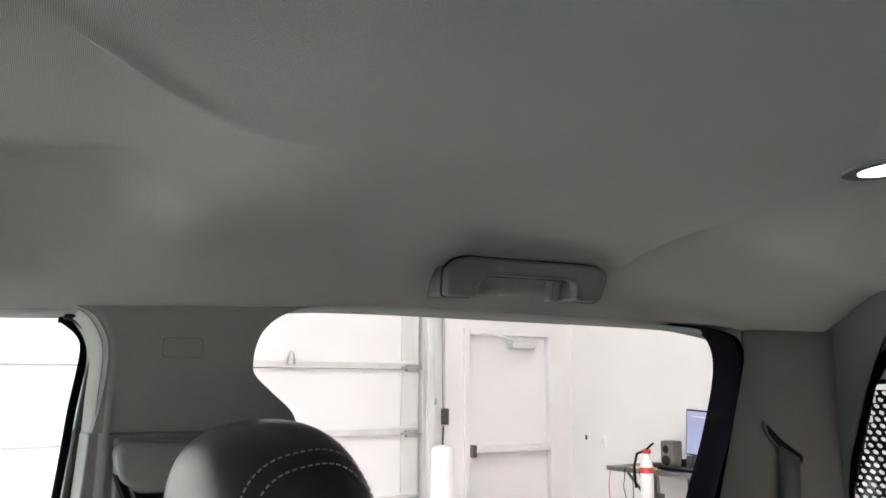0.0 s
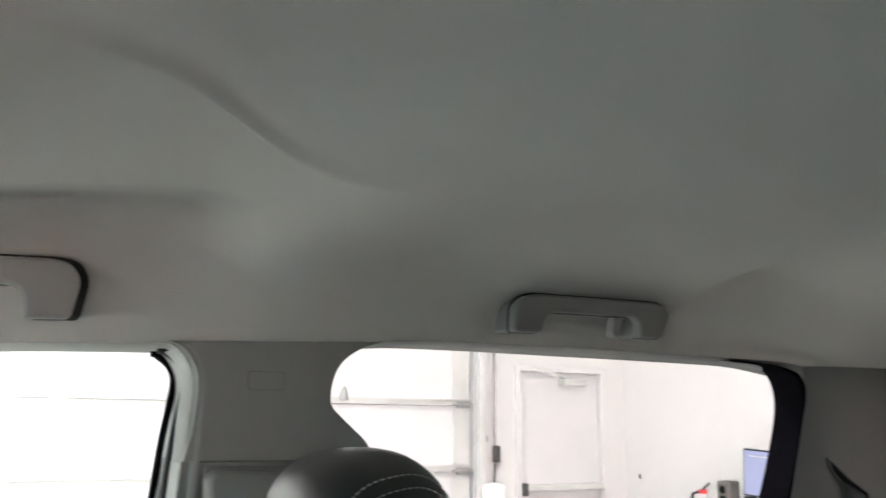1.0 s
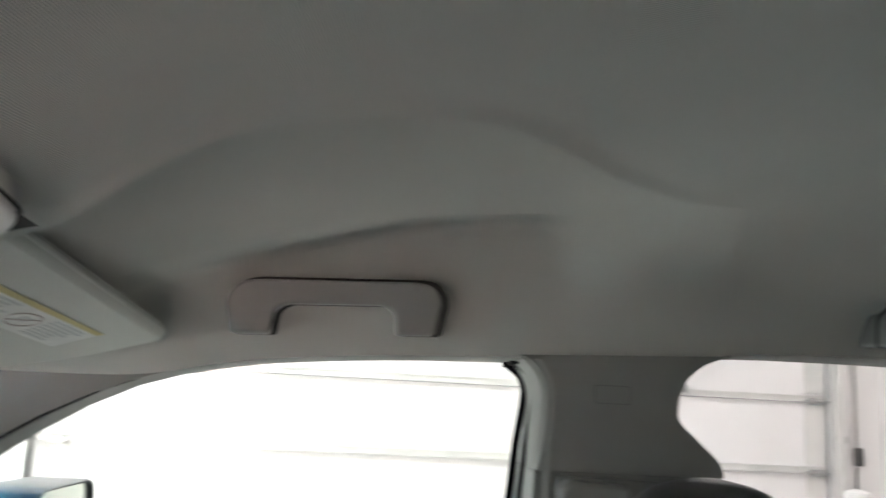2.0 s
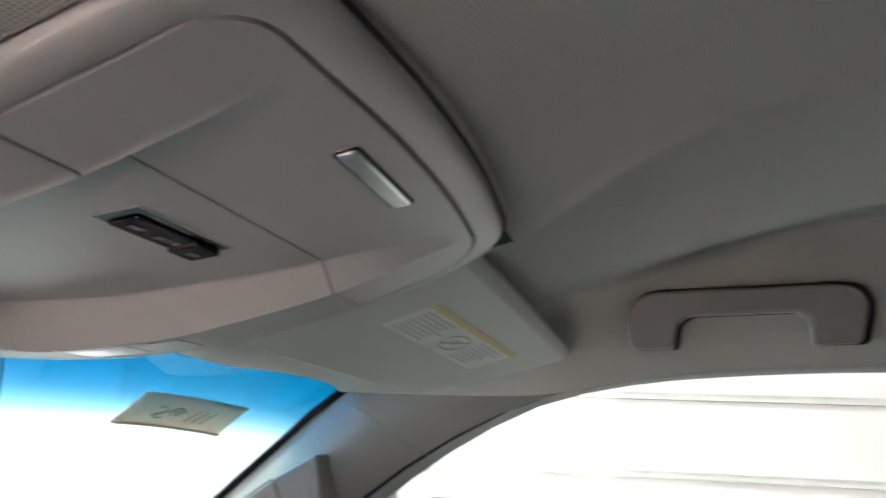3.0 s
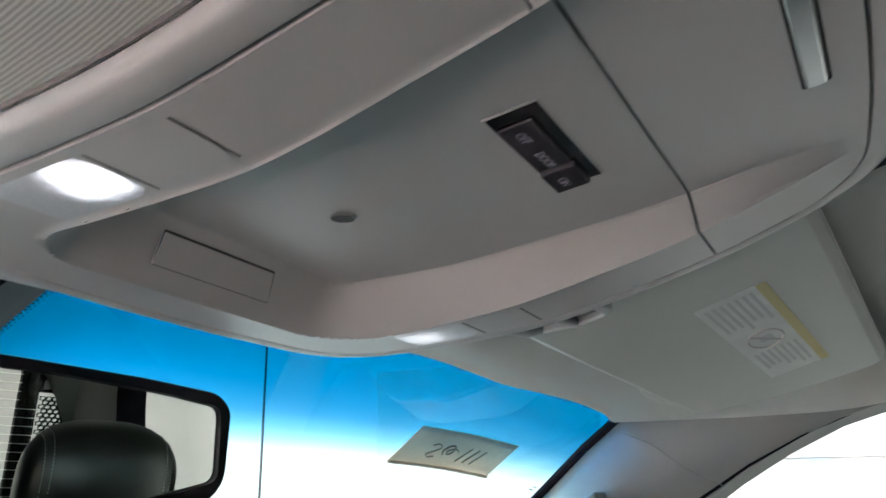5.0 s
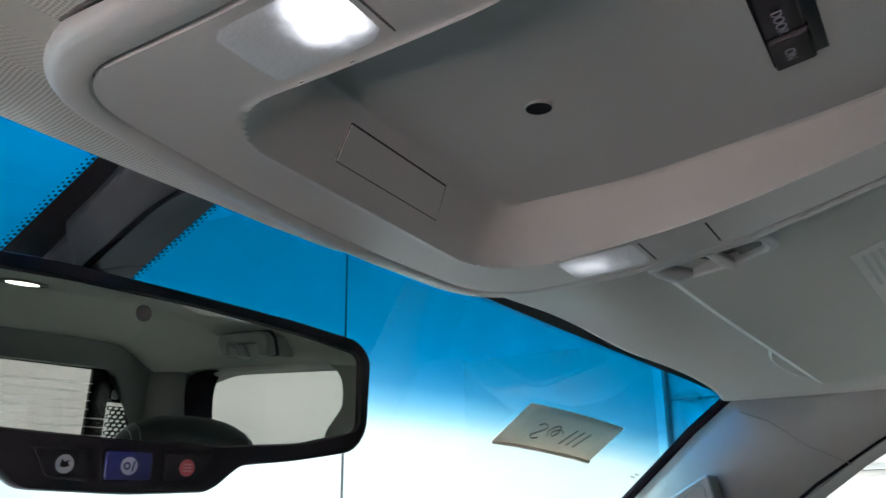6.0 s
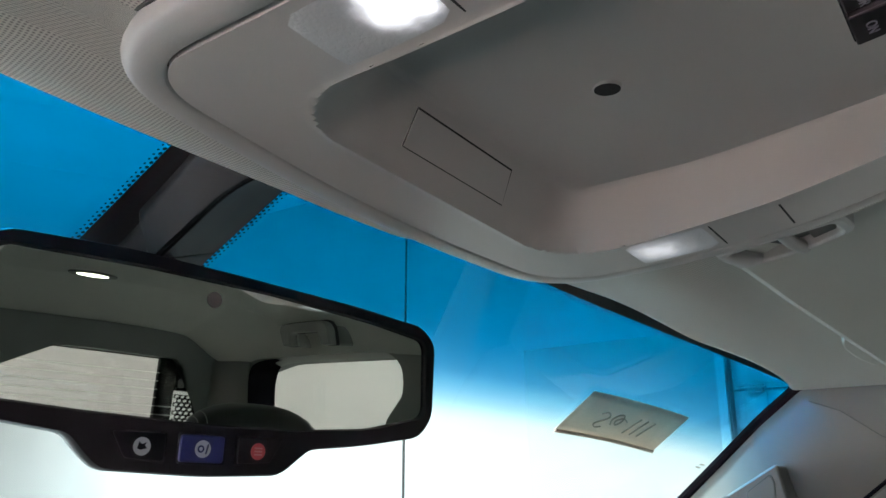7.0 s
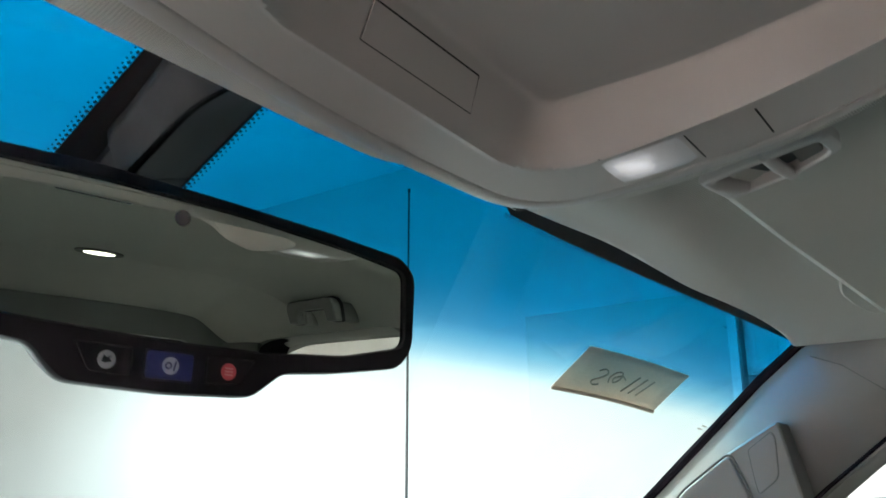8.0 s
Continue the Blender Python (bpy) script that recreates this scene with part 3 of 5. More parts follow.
FOLD = [(-0.12, 0.545), (0.0, 0.527), (0.08, 0.513), (0.156, 0.498), (0.216, 0.482), (0.273, 0.483), (0.334, 0.485), (0.40, 0.487)]
LIP = [(0.0, 0.647), (0.2, 0.642), (0.4, 0.622), (0.6, 0.605), (0.75, 0.598)]
BAND = [(0.27, 1.764), (0.297, 1.757), (0.33, 1.744), (0.372, 1.728), (0.42, 1.714), (0.467, 1.7025), (0.51, 1.697), (0.547, 1.694), (0.66, 1.691)]
LEAN = -0.036
HALF = 0.70


def roof_z(x, y):
    """Height of the headliner's underside."""
    left = smooth01(0.06, -0.06, x)
    flank, beam = 0.154 + 0.004 * left, 0.002 * left
    near = math.hypot(max(0.0, abs(x) - flank), max(0.0, abs(y - 0.451) - 0.182))
    flush = curve_at(BAND, max(0.27, y)) + LEAN * x + beam + 0.005 + 0.014 * smooth01(0.0, 0.11, x) * smooth01(0.46, 0.60, y)
    driver = x < 0
    a = min(1.0, abs(x) / HALF)
    lo, hi = curve_at(RAIL, y), curve_at(ROOF, y)
    z = lo + (hi - lo) * (1 - a**6) ** 0.625
    x = abs(x)
    # the middle of the roof hangs lower: a plinth for the console, its crisp edge running back over the front seat
    c = curve_at(CREASE, y)
    if not driver:
        # over the passenger the roof steps up behind the edge, runs level to a fold, and drops past a groove to the window rail
        zone = smooth01(-0.30, -0.12, y)
        front = smooth01(0.24, 0.36, y)
        f = curve_at(FOLD, y)
        level = hi + 0.034 - 0.018 * min(1.0, max(0.0, (x - c) / (f - c))) - 0.006 * front
        plain = z + (level - z) * smooth01(c, c + 0.008, x) * (smooth01(0.645, 0.50, x) if y < 0.36 else smooth01(0.64, 0.50, x) * smooth01(0.62, 0.52, y))
        groove = smooth01(-0.24, -0.10, y) * smooth01(0.41, 0.34, y)
        if x > f:
            knots = ((f, level), (0.592, hi + 0.023), (0.606, hi + 0.022), (0.618, hi + 0.017), (0.629, hi + 0.008), (0.638, hi - 0.003), (0.646, hi - 0.015), (HALF + 0.001, lo - 0.002))
            for (xa, za), (xb, zb) in zip(knots, knots[1:]):
                if xa <= x <= xb:
                    plain = plain * (1 - groove) + groove * (za + (zb - za) * (x - xa) / (xb - xa))
        elif x > c + 0.008:
            plain = plain * (1 - groove) + groove * level
        z = z * (1 - zone) + plain * zone
        z -= 0.004 * zone * smooth01(c - 0.03, c - 0.002, x) * smooth01(c + 0.004, c, x)
    # pockets behind the grab handles
    for y0, y1 in ((-0.018, 0.250), (-0.868, -0.550))[0 if driver else 1:]:
        d, x0, x1 = (0.030, 0.604, 0.618) if y0 > -0.5 else (0.004, 0.632, 0.650)
        z += d * smooth01(y0 - (0.05 if y0 > -0.5 else 0.016), y0 + 0.006, y) * smooth01(y1 + 0.016, y1 - 0.006, y) * smooth01(x0, x1, x) * smooth01(0.695, 0.68, x)
    z += 0.012 * smooth01(0.04, 0.13, x) * smooth01(0.46, 0.28, x) * smooth01(0.57, 0.625, y) * (0.0 if driver else 1.0)
    # the cloth comes down flush with the console's rim, with a well inside it
    k = smooth01(0.034 + 0.021 * left, 0.013, near) * smooth01(0.27 + 0.02 * (1 - left), 0.34, y) * smooth01(0.625, 0.585, y)
    z = z * (1 - k) + flush * k
    z += 0.05 * smooth01(0.0, -0.008, math.hypot(max(0.0, x - 0.096), max(0.0, abs(y - 0.4515) - 0.1145)) - 0.048)
    # rear edge of the roof panel: a fine step
    z += (0.016 * smooth01(-0.89, -0.985, y) + 0.022 * smooth01(-0.886, -0.8925, y) - 0.002 * smooth01(-0.86, -0.886, y)) * smooth01(0.66, 0.54, x)
    return z


def smooth_line(points, n=5):
    """A denser line through the points, with no corners."""
    out = []
    for i in range(len(points) - 1):
        p0, p1, p2, p3 = points[max(0, i - 1)], points[i], points[i + 1], points[min(len(points) - 1, i + 2)]
        for k in range(n):
            t = k / n
            out.append(tuple(0.5 * (2 * b + (c - a) * t + (2 * a - 5 * b + 4 * c - d) * t * t + (3 * b - a - 3 * c + d) * t**3) for a, b, c, d in zip(p0, p1, p2, p3)))
    return out + [points[-1]]


def headliner():
    xs = sorted({*(round(-HALF + 1.4 * i / 112, 4) for i in range(113)), *(s * (0.62 + 0.004 * i) for i in range(21) for s in (-1, 1)),
                 *(s * (0.47 + 0.0045 * i) for i in range(38) for s in (-1, 1))})
    xs = sorted({*xs, *(round(s * (0.18 + 0.0035 * i), 4) for i in range(21) for s in (-1, 1))})
    xs = [x for x in xs if abs(x) <= HALF]

    def column(u, y):
        """Columns drawn towards the crease, so that the fold stays crisp."""
        c, fo = curve_at(CREASE, y), curve_at(FOLD, y)
        knots = ((0.0, 0.0), (0.16, min(0.16, c - 0.012)), (0.20, c), (0.24, c + 0.009), (0.52, fo), (0.592, 0.592), (HALF, HALF))
        a = abs(u)
        for (p, q), (v, w) in zip(knots, knots[1:]):
            if a <= v + 1e-9:
                return math.copysign(q + (w - q) * (a - p) / (v - p), u)
        return u

    ys = [-1.45 + 0.015 * i for i in range(120)] + [0.35 + 0.0125 * i for i in range(25)]
    xs = sorted({*(round(x, 4) for x in xs), *(round(s * v, 4) for s in (-1, 1) for v in (0.149, 0.1515, 0.154, 0.1565, 0.159, 0.163, 0.168, 0.173, 0.178, 0.183, 0.188, 0.193, 0.198, 0.204, 0.21, 0.22, 0.23))})
    extra = [v + d for v in (-0.018, 0.250, -0.868, -0.550, 0.2865, 0.6245) for d in (-0.01, -0.006, -0.003, 0.0, 0.003, 0.006)]
    ys = sorted({*(round(y, 4) for y in ys), *(round(y, 4) for y in extra), -0.88, -0.8825, -0.885, -0.8875, -0.892, -0.8975})
    rows = []
    for y in ys:
        if y > 0.64:
            continue
        row = [column(u, y) for u in xs]
        rows.append([(x, min(y, curve_at(LIP, abs(x))), roof_z(x, min(y, curve_at(LIP, abs(x))))) for x in row])
    # rolled front lip
    for dy, dz in ((0.004, 0.001), (0.007, 0.004), (0.008, 0.010), (0.006, 0.03), (0.003, 0.06)):
        rows.append([(x, curve_at(LIP, abs(x)) + dy, roof_z(x, curve_at(LIP, abs(x))) + dz) for x in (column(u, 0.64) for u in xs)])
    bm = grid(rows)
    uv = bm.loops.layers.uv.new("UVMap")
    bm.verts.ensure_lookup_table()
    arc, k = {}, 0
    for r in rows:
        s, last = 0.0, None
        for p in r:
            s += math.hypot(p[0] - last[0], p[2] - last[2]) if last else 0.0
            arc[k], last, k = s, p, k + 1
        for j in range(k - len(r), k):
            arc[j] -= s / 2
    bm.verts.index_update()
    for f in bm.faces:
        for l in f.loops:
            l[uv].uv = (arc[l.vert.index], l.vert.co.y - 0.4 * l.vert.co.z * (l.vert.co.y > 0.59))
    ob = part("headliner", bm, CLOTH, None)
    me = ob.data
    me.shade_smooth()
    me.set_sharp_from_angle(angle=radians(48))
    return tagged(ob, "moulded light grey cloth headliner of a truck cab", "headliner", kind="structure")


def glass_z(x, y):
    return 1.705 - 0.5 * (y - 0.775) - 0.125 * x * x - 0.08 * x**4


def band_q(x, y):
    return y - 0.775 + 0.25 * x * x


def windscreen():
    xs = [-0.95 + 1.9 * i / 48 for i in range(49)]
    qs = [-0.16 + 0.95 * j / 60 for j in range(61)]
    bm = bmesh.new()
    uv = bm.loops.layers.uv.new("UVMap")
    vs = [[bm.verts.new((x, 0.775 - 0.25 * x * x + q, glass_z(x, 0.775 - 0.25 * x * x + q))) for x in xs] for q in qs]
    for j in range(60):
        for i in range(48):
            f = bm.faces.new((vs[j][i], vs[j][i + 1], vs[j + 1][i + 1], vs[j + 1][i]))
            for l in f.loops:
                l[uv].uv = ((l.vert.co.x + 0.95) / 1.9, (band_q(l.vert.co.x, l.vert.co.y) + 0.10) / 0.30)
    ob = tagged(part("windscreen", bm, WINDSCREEN, None), "curved windscreen glass with a blue shade band on top", "windscreen", kind="structure")

    def strip(name, edge_a, edge_b, n, drop=0.004, label=""):
        rows = []
        for k in range(n + 1):
            (xa, ya), (xb, yb) = edge_a(k / n), edge_b(k / n)
            rows.append([(xa + (xb - xa) * j / 4, ya + (yb - ya) * j / 4,
                          glass_z(xa + (xb - xa) * j / 4, ya + (yb - ya) * j / 4) - drop) for j in range(5)])
        return part(name, grid(rows), FRIT, ob, label)

    yy = lambda x, q: 0.775 - 0.25 * x * x + q
    strip("top_band", lambda t: (-0.80 + 1.6 * t, yy(-0.80 + 1.6 * t, -0.155)), lambda t: (-0.80 + 1.6 * t, yy(-0.80 + 1.6 * t, -0.082 + 0.0165 * smooth01(0.22, 0.26, abs(1.6 * t - 0.8)) + 0.075 * max(0.0, abs(1.6 * t - 0.8) - 0.245))), 80,
          label="black ceramic edge band")
    for s in (-1, 1):
        strip("side_band", lambda t: (s * (0.734 + 0.26 * t - 0.016 * smooth01(0.075, 0.02, t)), 0.584 + 0.57 * t), lambda t: (s * (0.79 + 0.26 * t), 0.584 + 0.57 * t), 80)
    mask = strip("sensor_mask", lambda t: (-0.056, yy(0.05, -0.12 + 0.24 * t)), lambda t: (0.0205, yy(0.03, -0.12 + 0.24 * t)), 10, 0.006, "black mask behind the mirror stem")
    bm = bmesh.new()
    for side in (-1, 1):
        for row in range(2):
            for k in range(72):
                q = -0.10 + 0.0033 * k + 0.00165 * row
                x = (-0.0572 - 0.0025 * row) if side < 0 else (0.0217 + 0.0025 * row)
                r = 0.0011 if row == 0 else 0.0007
                y = yy(x, q)
                ring = [bm.verts.new((x + r * math.cos(a), y + r * math.sin(a), glass_z(x, y) - 0.006 - 0.5 * (r * math.sin(a)) * 1.0)) for a in (math.pi * i / 3 for i in range(6))]
                bm.faces.new(ring)
    def dot(x, y, r):
        bm.faces.new([bm.verts.new((x + r * math.cos(a), y + r * math.sin(a), glass_z(x, y) - 0.004 - 0.5 * r * math.sin(a))) for a in (math.pi * i / 3 for i in range(6))])

    for side in (-1, 1):
        for k in range(150):
            x = 0.255 + 0.0031 * k
            if x < 0.70:
                q = -0.082 + 0.0165 * smooth01(0.22, 0.26, x) + 0.075 * max(0.0, x - 0.245)
                dot(side * x, yy(x, q + 0.0014), 0.0010)
                dot(side * (x + 0.00155), yy(x + 0.00155, q + 0.0036), 0.0006)
        for k in range(190):
            t = 0.03 + 0.0052 * k
            dot(side * (0.734 + 0.26 * t - 0.0012), 0.584 + 0.57 * t, 0.0010)
    tagged(part("frit_dots", bm, FRIT, ob, smooth=False), kind="stuff")
    # small printed mark on the glass beside the pillar, unreadable
    for q in (0.1225, 0.1285):
        rows = [[(x, yy(x, q + d), glass_z(x, yy(x, q + d)) - 0.004) for x in (0.786, 0.790, 0.794)] for d in (0.0, 0.0022)]
        part("printed_mark", grid(rows), PENCIL, ob)
    # body header over the glass edge
    rows = [[(x, yy(x, -0.155) - dy, glass_z(x, yy(x, -0.155)) + dz) for x in (-0.84 + 1.68 * i / 30 for i in range(31))]
            for dy, dz in ((-0.01, 0.004), (0.05, 0.03), (0.12, 0.05))]
    tagged(part("header_panel", grid(rows), RUBBER, None, solid=0.01), "dark steel roof header above the windscreen", "header", kind="structure")


def outer_shell():
    """Plain steel that closes the cab where no trim is seen, plus a hood and a panel added to steer light."""
    rows = [[(x, y, roof_z(min(0.69, abs(x)) * (1 if x > 0 else -1), y) + 0.09 + 0.09 * smooth01(0.2, 0.5, y)) for x in (-0.86 + 1.72 * i / 20 for i in range(21))] for y in (-1.52, -1.2, -0.8, -0.4, 0.0, 0.3, 0.5, 0.62)]
    tagged(part("roof_panel", grid(rows), PANEL, None, solid=0.01, offset=1), "painted steel roof panel", "roof", kind="structure")
    # hood added out of view, white to throw light up onto visors and console
    hood = [[(x, y, 1.235 - 0.03 * (x / 0.8) ** 2 - 0.05 * smooth01(1.6, 3.0, y)) for x in (-0.82 + 1.64 * i / 16 for i in range(17))] for y in (1.70, 1.9, 2.2, 2.5, 2.8, 2.95, 3.0)]
    tagged(part("hood", grid(hood), PANEL, None, solid=0.012), "unseen white hood added ahead of the windscreen to bounce light", "hood", kind="structure")
    wall_box("cab_floor", (-0.82, -1.5, 0.52), (0.82, 1.7, 0.55), LOWER, "dark carpeted cab floor", "floor")
    wall_box("cab_back", (-0.82, -1.50, 0.55), (0.86, -1.46, 1.24), LOWER, "grey lower back panel of the cab", "panel")
    wall_box("dashboard", (-0.80, 1.05, 0.56), (0.80, 1.72, 1.28), DARK_GREY, "dark grey dashboard body below the windscreen", "dashboard")
    # unseen panel added to block light where the driver would sit
    wall_box("light_block_left", (-0.93, -1.52, 0.55), (-0.885, 0.36, 1.99), LOWER, "added dark panel that blocks light on the driver side of the cab")
    for s, nm in ((1, "door_panel_right"), (-1, "door_panel_left")):
        lo, hi = sorted((s * 0.70, s * 0.86))
        wall_box(nm, (lo, -1.455, 0.56), (hi, 1.04, 1.30), LOWER, "dark grey lower door panel below the window", "door panel")


FRONT_WIN = [(0.66, 1.475), (0.595, 1.530), (0.52, 1.588), (0.455, 1.629), (0.389, 1.663), (0.321, 1.689), (0.252, 1.704), (0.183, 1.714), (0.043, 1.724),
             (-0.055, 1.728), (-0.085, 1.724), (-0.103, 1.708), (-0.108, 1.685), (-0.099, 1.62), (-0.092, 1.55), (-0.08, 1.45), (-0.06, 1.30)]
REAR_WIN = [(-0.40, 1.30), (-0.385, 1.50), (-0.376, 1.60), (-0.366, 1.618), (-0.316, 1.664), (-0.318, 1.695), (-0.334, 1.722), (-0.36, 1.738), (-0.41, 1.748), (-0.6, 1.7505), (-0.85, 1.751),
            (-1.10, 1.748), (-1.14, 1.742), (-1.163, 1.722), (-1.168, 1.69), (-1.15, 1.62), (-1.12, 1.545), (-1.08, 1.46), (-1.02, 1.30)]


def side(s):
    """One side of the cab: pillars, seals, glass."""
    P = lambda x, y, z: (s * x, y, z)
    word = "passenger" if s > 0 else "driver"
    # window head: closes the rail out to the door skin
    ys = [-1.46 + 0.05 * i for i in range(41)]
    rows = []
    for y in ys:
        z = curve_at(RAIL, y) + 0.010 * smooth01(0.40, 0.48, y)
        rows.append([P(0.699, y, z + 0.002), P(0.712, y, z - 0.002), P(0.83, y, z - 0.002), P(0.84, y, 1.93)])
    tagged(part("window_head", grid(rows), TRIM, None), "grey trim above the side windows", "trim", kind="structure")

    # front pillar: a padded trim between window edge and windscreen edge
    W = [(0.30, 1.694), (0.36, 1.676), (0.42, 1.648), (0.48, 1.613), (0.54, 1.572), (0.595, 1.530), (0.66, 1.475), (0.78, 1.36), (0.90, 1.25)]
    G = [(0.50, 1.712), (0.54, 1.708), (0.575, 1.700), (0.605, 1.686), (0.655, 1.650), (0.71, 1.604), (0.77, 1.554), (0.90, 1.44), (1.04, 1.32)]
    rows = []
    for k, ((wy, wz), (gy, gz)) in enumerate(zip(W, G)):
        wx = 0.70 + 0.012 * k
        gx = 0.715 + 0.009 * k
        row = [P(wx + 0.06, wy - 0.004, wz - 0.004), P(wx + 0.012, wy, wz)]
        for j in range(0, 11):
            f = j / 10
            bulge = 0.020 * math.sin(math.pi * min(1, f * 1.0)) * (0.4 + 0.6 * min(1, k / 3))
            row.append(P(wx + (gx - wx) * f - bulge, wy + (gy - wy) * f, wz + (gz - wz) * f))
        row += [P(gx + 0.012, gy + 0.004, gz + 0.003), P(gx + 0.06, gy - 0.012, gz - 0.004)]
        rows.append(row)
    pil = tagged(part("pillar_front", grid(rows), TRIM, None), "grey padded windscreen pillar trim", "pillar", kind="structure")
    edge = [P(0.717 + 0.009 * k, gy + 0.004, gz + 0.004) for k, (gy, gz) in enumerate(G)]
    part("glass_edge_seal", tube(edge[2:], 0.0062, 8), RUBBER, pil)
    bm = tube([P(0.683, 0.585, 1.667), P(0.682, 0.555, 1.655), P(0.687, 0.52, 1.628), P(0.697, 0.48, 1.607)], 0.0006, 5)
    part("trim_joint", bm, SEAM_GREY, pil)

    if s > 0:
        # grab handle on the windscreen pillar
        gh = thing("pillar_grab_handle", "grey plastic grab handle on the windscreen pillar", "grab handle", P(0.69, 0.66, 1.5))
        pl = lambda u, v, w: (0.702 - w, u, v)
        out = rounded([(0.629, 1.604), (0.705, 1.560), (0.80, 1.468), (0.80, 1.40), (0.585, 1.40), (0.6127, 1.5266)], [0.006, 0.02, 0.02, 0.01, 0.01, 0.05], 5)
        part("base", prism(out, -0.045, 0.006, pl), TRIM, gh, bevel=0.004)
        grip = rounded([(0.752, 1.524), (0.684, 1.572), (0.664, 1.524), (0.642, 1.44), (0.77, 1.44)], [0.02, 0.010, 0.02, 0.02, 0.02], 5)
        part("grip_groove", tube([pl(u, v, 0.0062) for u, v in grip], 0.0014, 6, closed=True), SEAM_GREY, gh)
        part("grip", prism([(0.705 + (u - 0.705) * 0.97, 1.49 + (v - 1.49) * 0.97) for u, v in grip], 0.004, 0.009, pl), TRIM, gh, bevel=0.003)
        cap = rounded([(0.664, 1.573), (0.637, 1.592), (0.6335, 1.585), (0.634, 1.5427), (0.6567, 1.526), (0.6595, 1.54)], [0.003, 0.006, 0.004, 0.008, 0.004, 0.004], 4)
        part("cover_groove", tube([pl(u, v, 0.0061) for u, v in cap], 0.0007, 5, closed=True), SEAM_GREY, gh)
        part("screw_cover", prism([(0.646 + (u - 0.646) * 0.96, 1.556 + (v - 1.556) * 0.97) for u, v in cap], 0.004, 0.0068, pl), TRIM, gh, bevel=0.0006)

    # centre pillar: upper trim, lower trim, belt anchor
    top = thing("pillar_centre", f"light grey plastic centre pillar trim on the {word} side", "pillar", P(0.70, -0.24, 1.3), kind="structure")
    up = smooth_line([(-0.140, 1.5955), (-0.147, 1.63), (-0.151, 1.67), (-0.149, 1.698), (-0.138, 1.719), (-0.128, 1.7280), (-0.114, 1.7340)], 4)
    up += smooth_line([(-0.394, 1.7472), (-0.385, 1.7450), (-0.372, 1.7410), (-0.351, 1.7315), (-0.332, 1.715), (-0.3225, 1.695), (-0.3195, 1.675), (-0.3225, 1.660), (-0.345, 1.639), (-0.368, 1.619), (-0.376, 1.607), (-0.379, 1.5945)], 4)
    part("upper_trim", prism(up, 0.690, 0.83, lambda u, v, w: P(w, u, v)), PILLAR, top, bevel=0.002)
    part("reveal", prism(smooth_line([(-0.135, 1.30), (-0.143, 1.60), (-0.147, 1.67), (-0.144, 1.698), (-0.133, 1.718), (-0.124, 1.727), (-0.113, 1.7325)], 4) + [(-0.17, 1.72), (-0.17, 1.30)], 0.698, 0.83, lambda u, v, w: P(w, u, v)), PILLAR, top, bevel=0.008)
    line = smooth_line([(-0.131, 1.30), (-0.139, 1.60), (-0.143, 1.67), (-0.140, 1.698), (-0.129, 1.718), (-0.111, 1.7295), (-0.086, 1.7325)], 4)
    rows = []
    for i, (y, z) in enumerate(line):
        (ya, za), (yb, zb) = line[max(0, i - 1)], line[min(len(line) - 1, i + 1)]
        n = Vector((-(zb - za), yb - ya)).normalized()
        rows.append([P(x, y + n.x * d, min(z + n.y * d, curve_at(RAIL, y) - 0.001)) for x, d in ((0.6885, 0.019), (0.6886, 0.016), (0.690, 0.0115), (0.6945, 0.0065), (0.702, 0.003), (0.714, 0.0008), (0.748, -0.001))])
    part("reveal_edge", grid(rows[:-6]), PILLAR, top)
    part("lower_trim", prism([(-0.115, 1.28), (-0.137, 1.595), (-0.377, 1.594), (-0.40, 1.28)], 0.6925, 0.83, lambda u, v, w: P(w, u, v)), PILLAR, top, bevel=0.002)
    part("shoulder", prism([(-0.165, 1.28), (-0.163, 1.590), (-0.30, 1.588), (-0.33, 1.28)], 0.680, 0.6915, lambda u, v, w: P(w, u, v)), PILLAR, top, bevel=0.004)
    part("tab_gap", prism(rounded(rect(-0.2568, 1.6794, -0.2102, 1.7021), 0.004, 3), 0.6893, 0.6899, lambda u, v, w: P(w, u, v)), SEAM_GREY, top)
    part("airbag_tab", prism(rounded(rect(-0.256, 1.680, -0.211, 1.7015), 0.004, 3), 0.6883, 0.6892, lambda u, v, w: P(w, u, v)), PILLAR, top, bevel=0.0004)
    anc = thing("belt_anchor", "grey plastic seat belt height adjuster on the pillar", "belt anchor", P(0.68, -0.2, 1.56))
    part("cover", prism(rounded([(-0.158, 1.578), (-0.163, 1.548), (-0.185, 1.533), (-0.24, 1.533), (-0.245, 1.584), (-0.17, 1.588)], 0.008, 4), 0.645, 0.679, lambda u, v, w: P(w, u, v)), PILLAR, anc, bevel=0.005)
    part("slot", prism(rounded([(-0.160, 1.555), (-0.178, 1.510), (-0.25, 1.505), (-0.25, 1.531), (-0.186, 1.530)], 0.004, 3), 0.655, 0.6785, lambda u, v, w: P(w, u, v)), BLACK, anc, bevel=0.002)
    part("clip", tube([P(0.652, -0.172, 1.55), P(0.648, -0.178, 1.53), P(0.652, -0.184, 1.51)], 0.0022, 6), CHROME, anc)

    # rear pillar with belt slot
    rp = thing("pillar_rear", f"light grey rear pillar trim on the {word} side", "pillar", P(0.68, -1.35, 1.3), kind="structure")
    rows = []
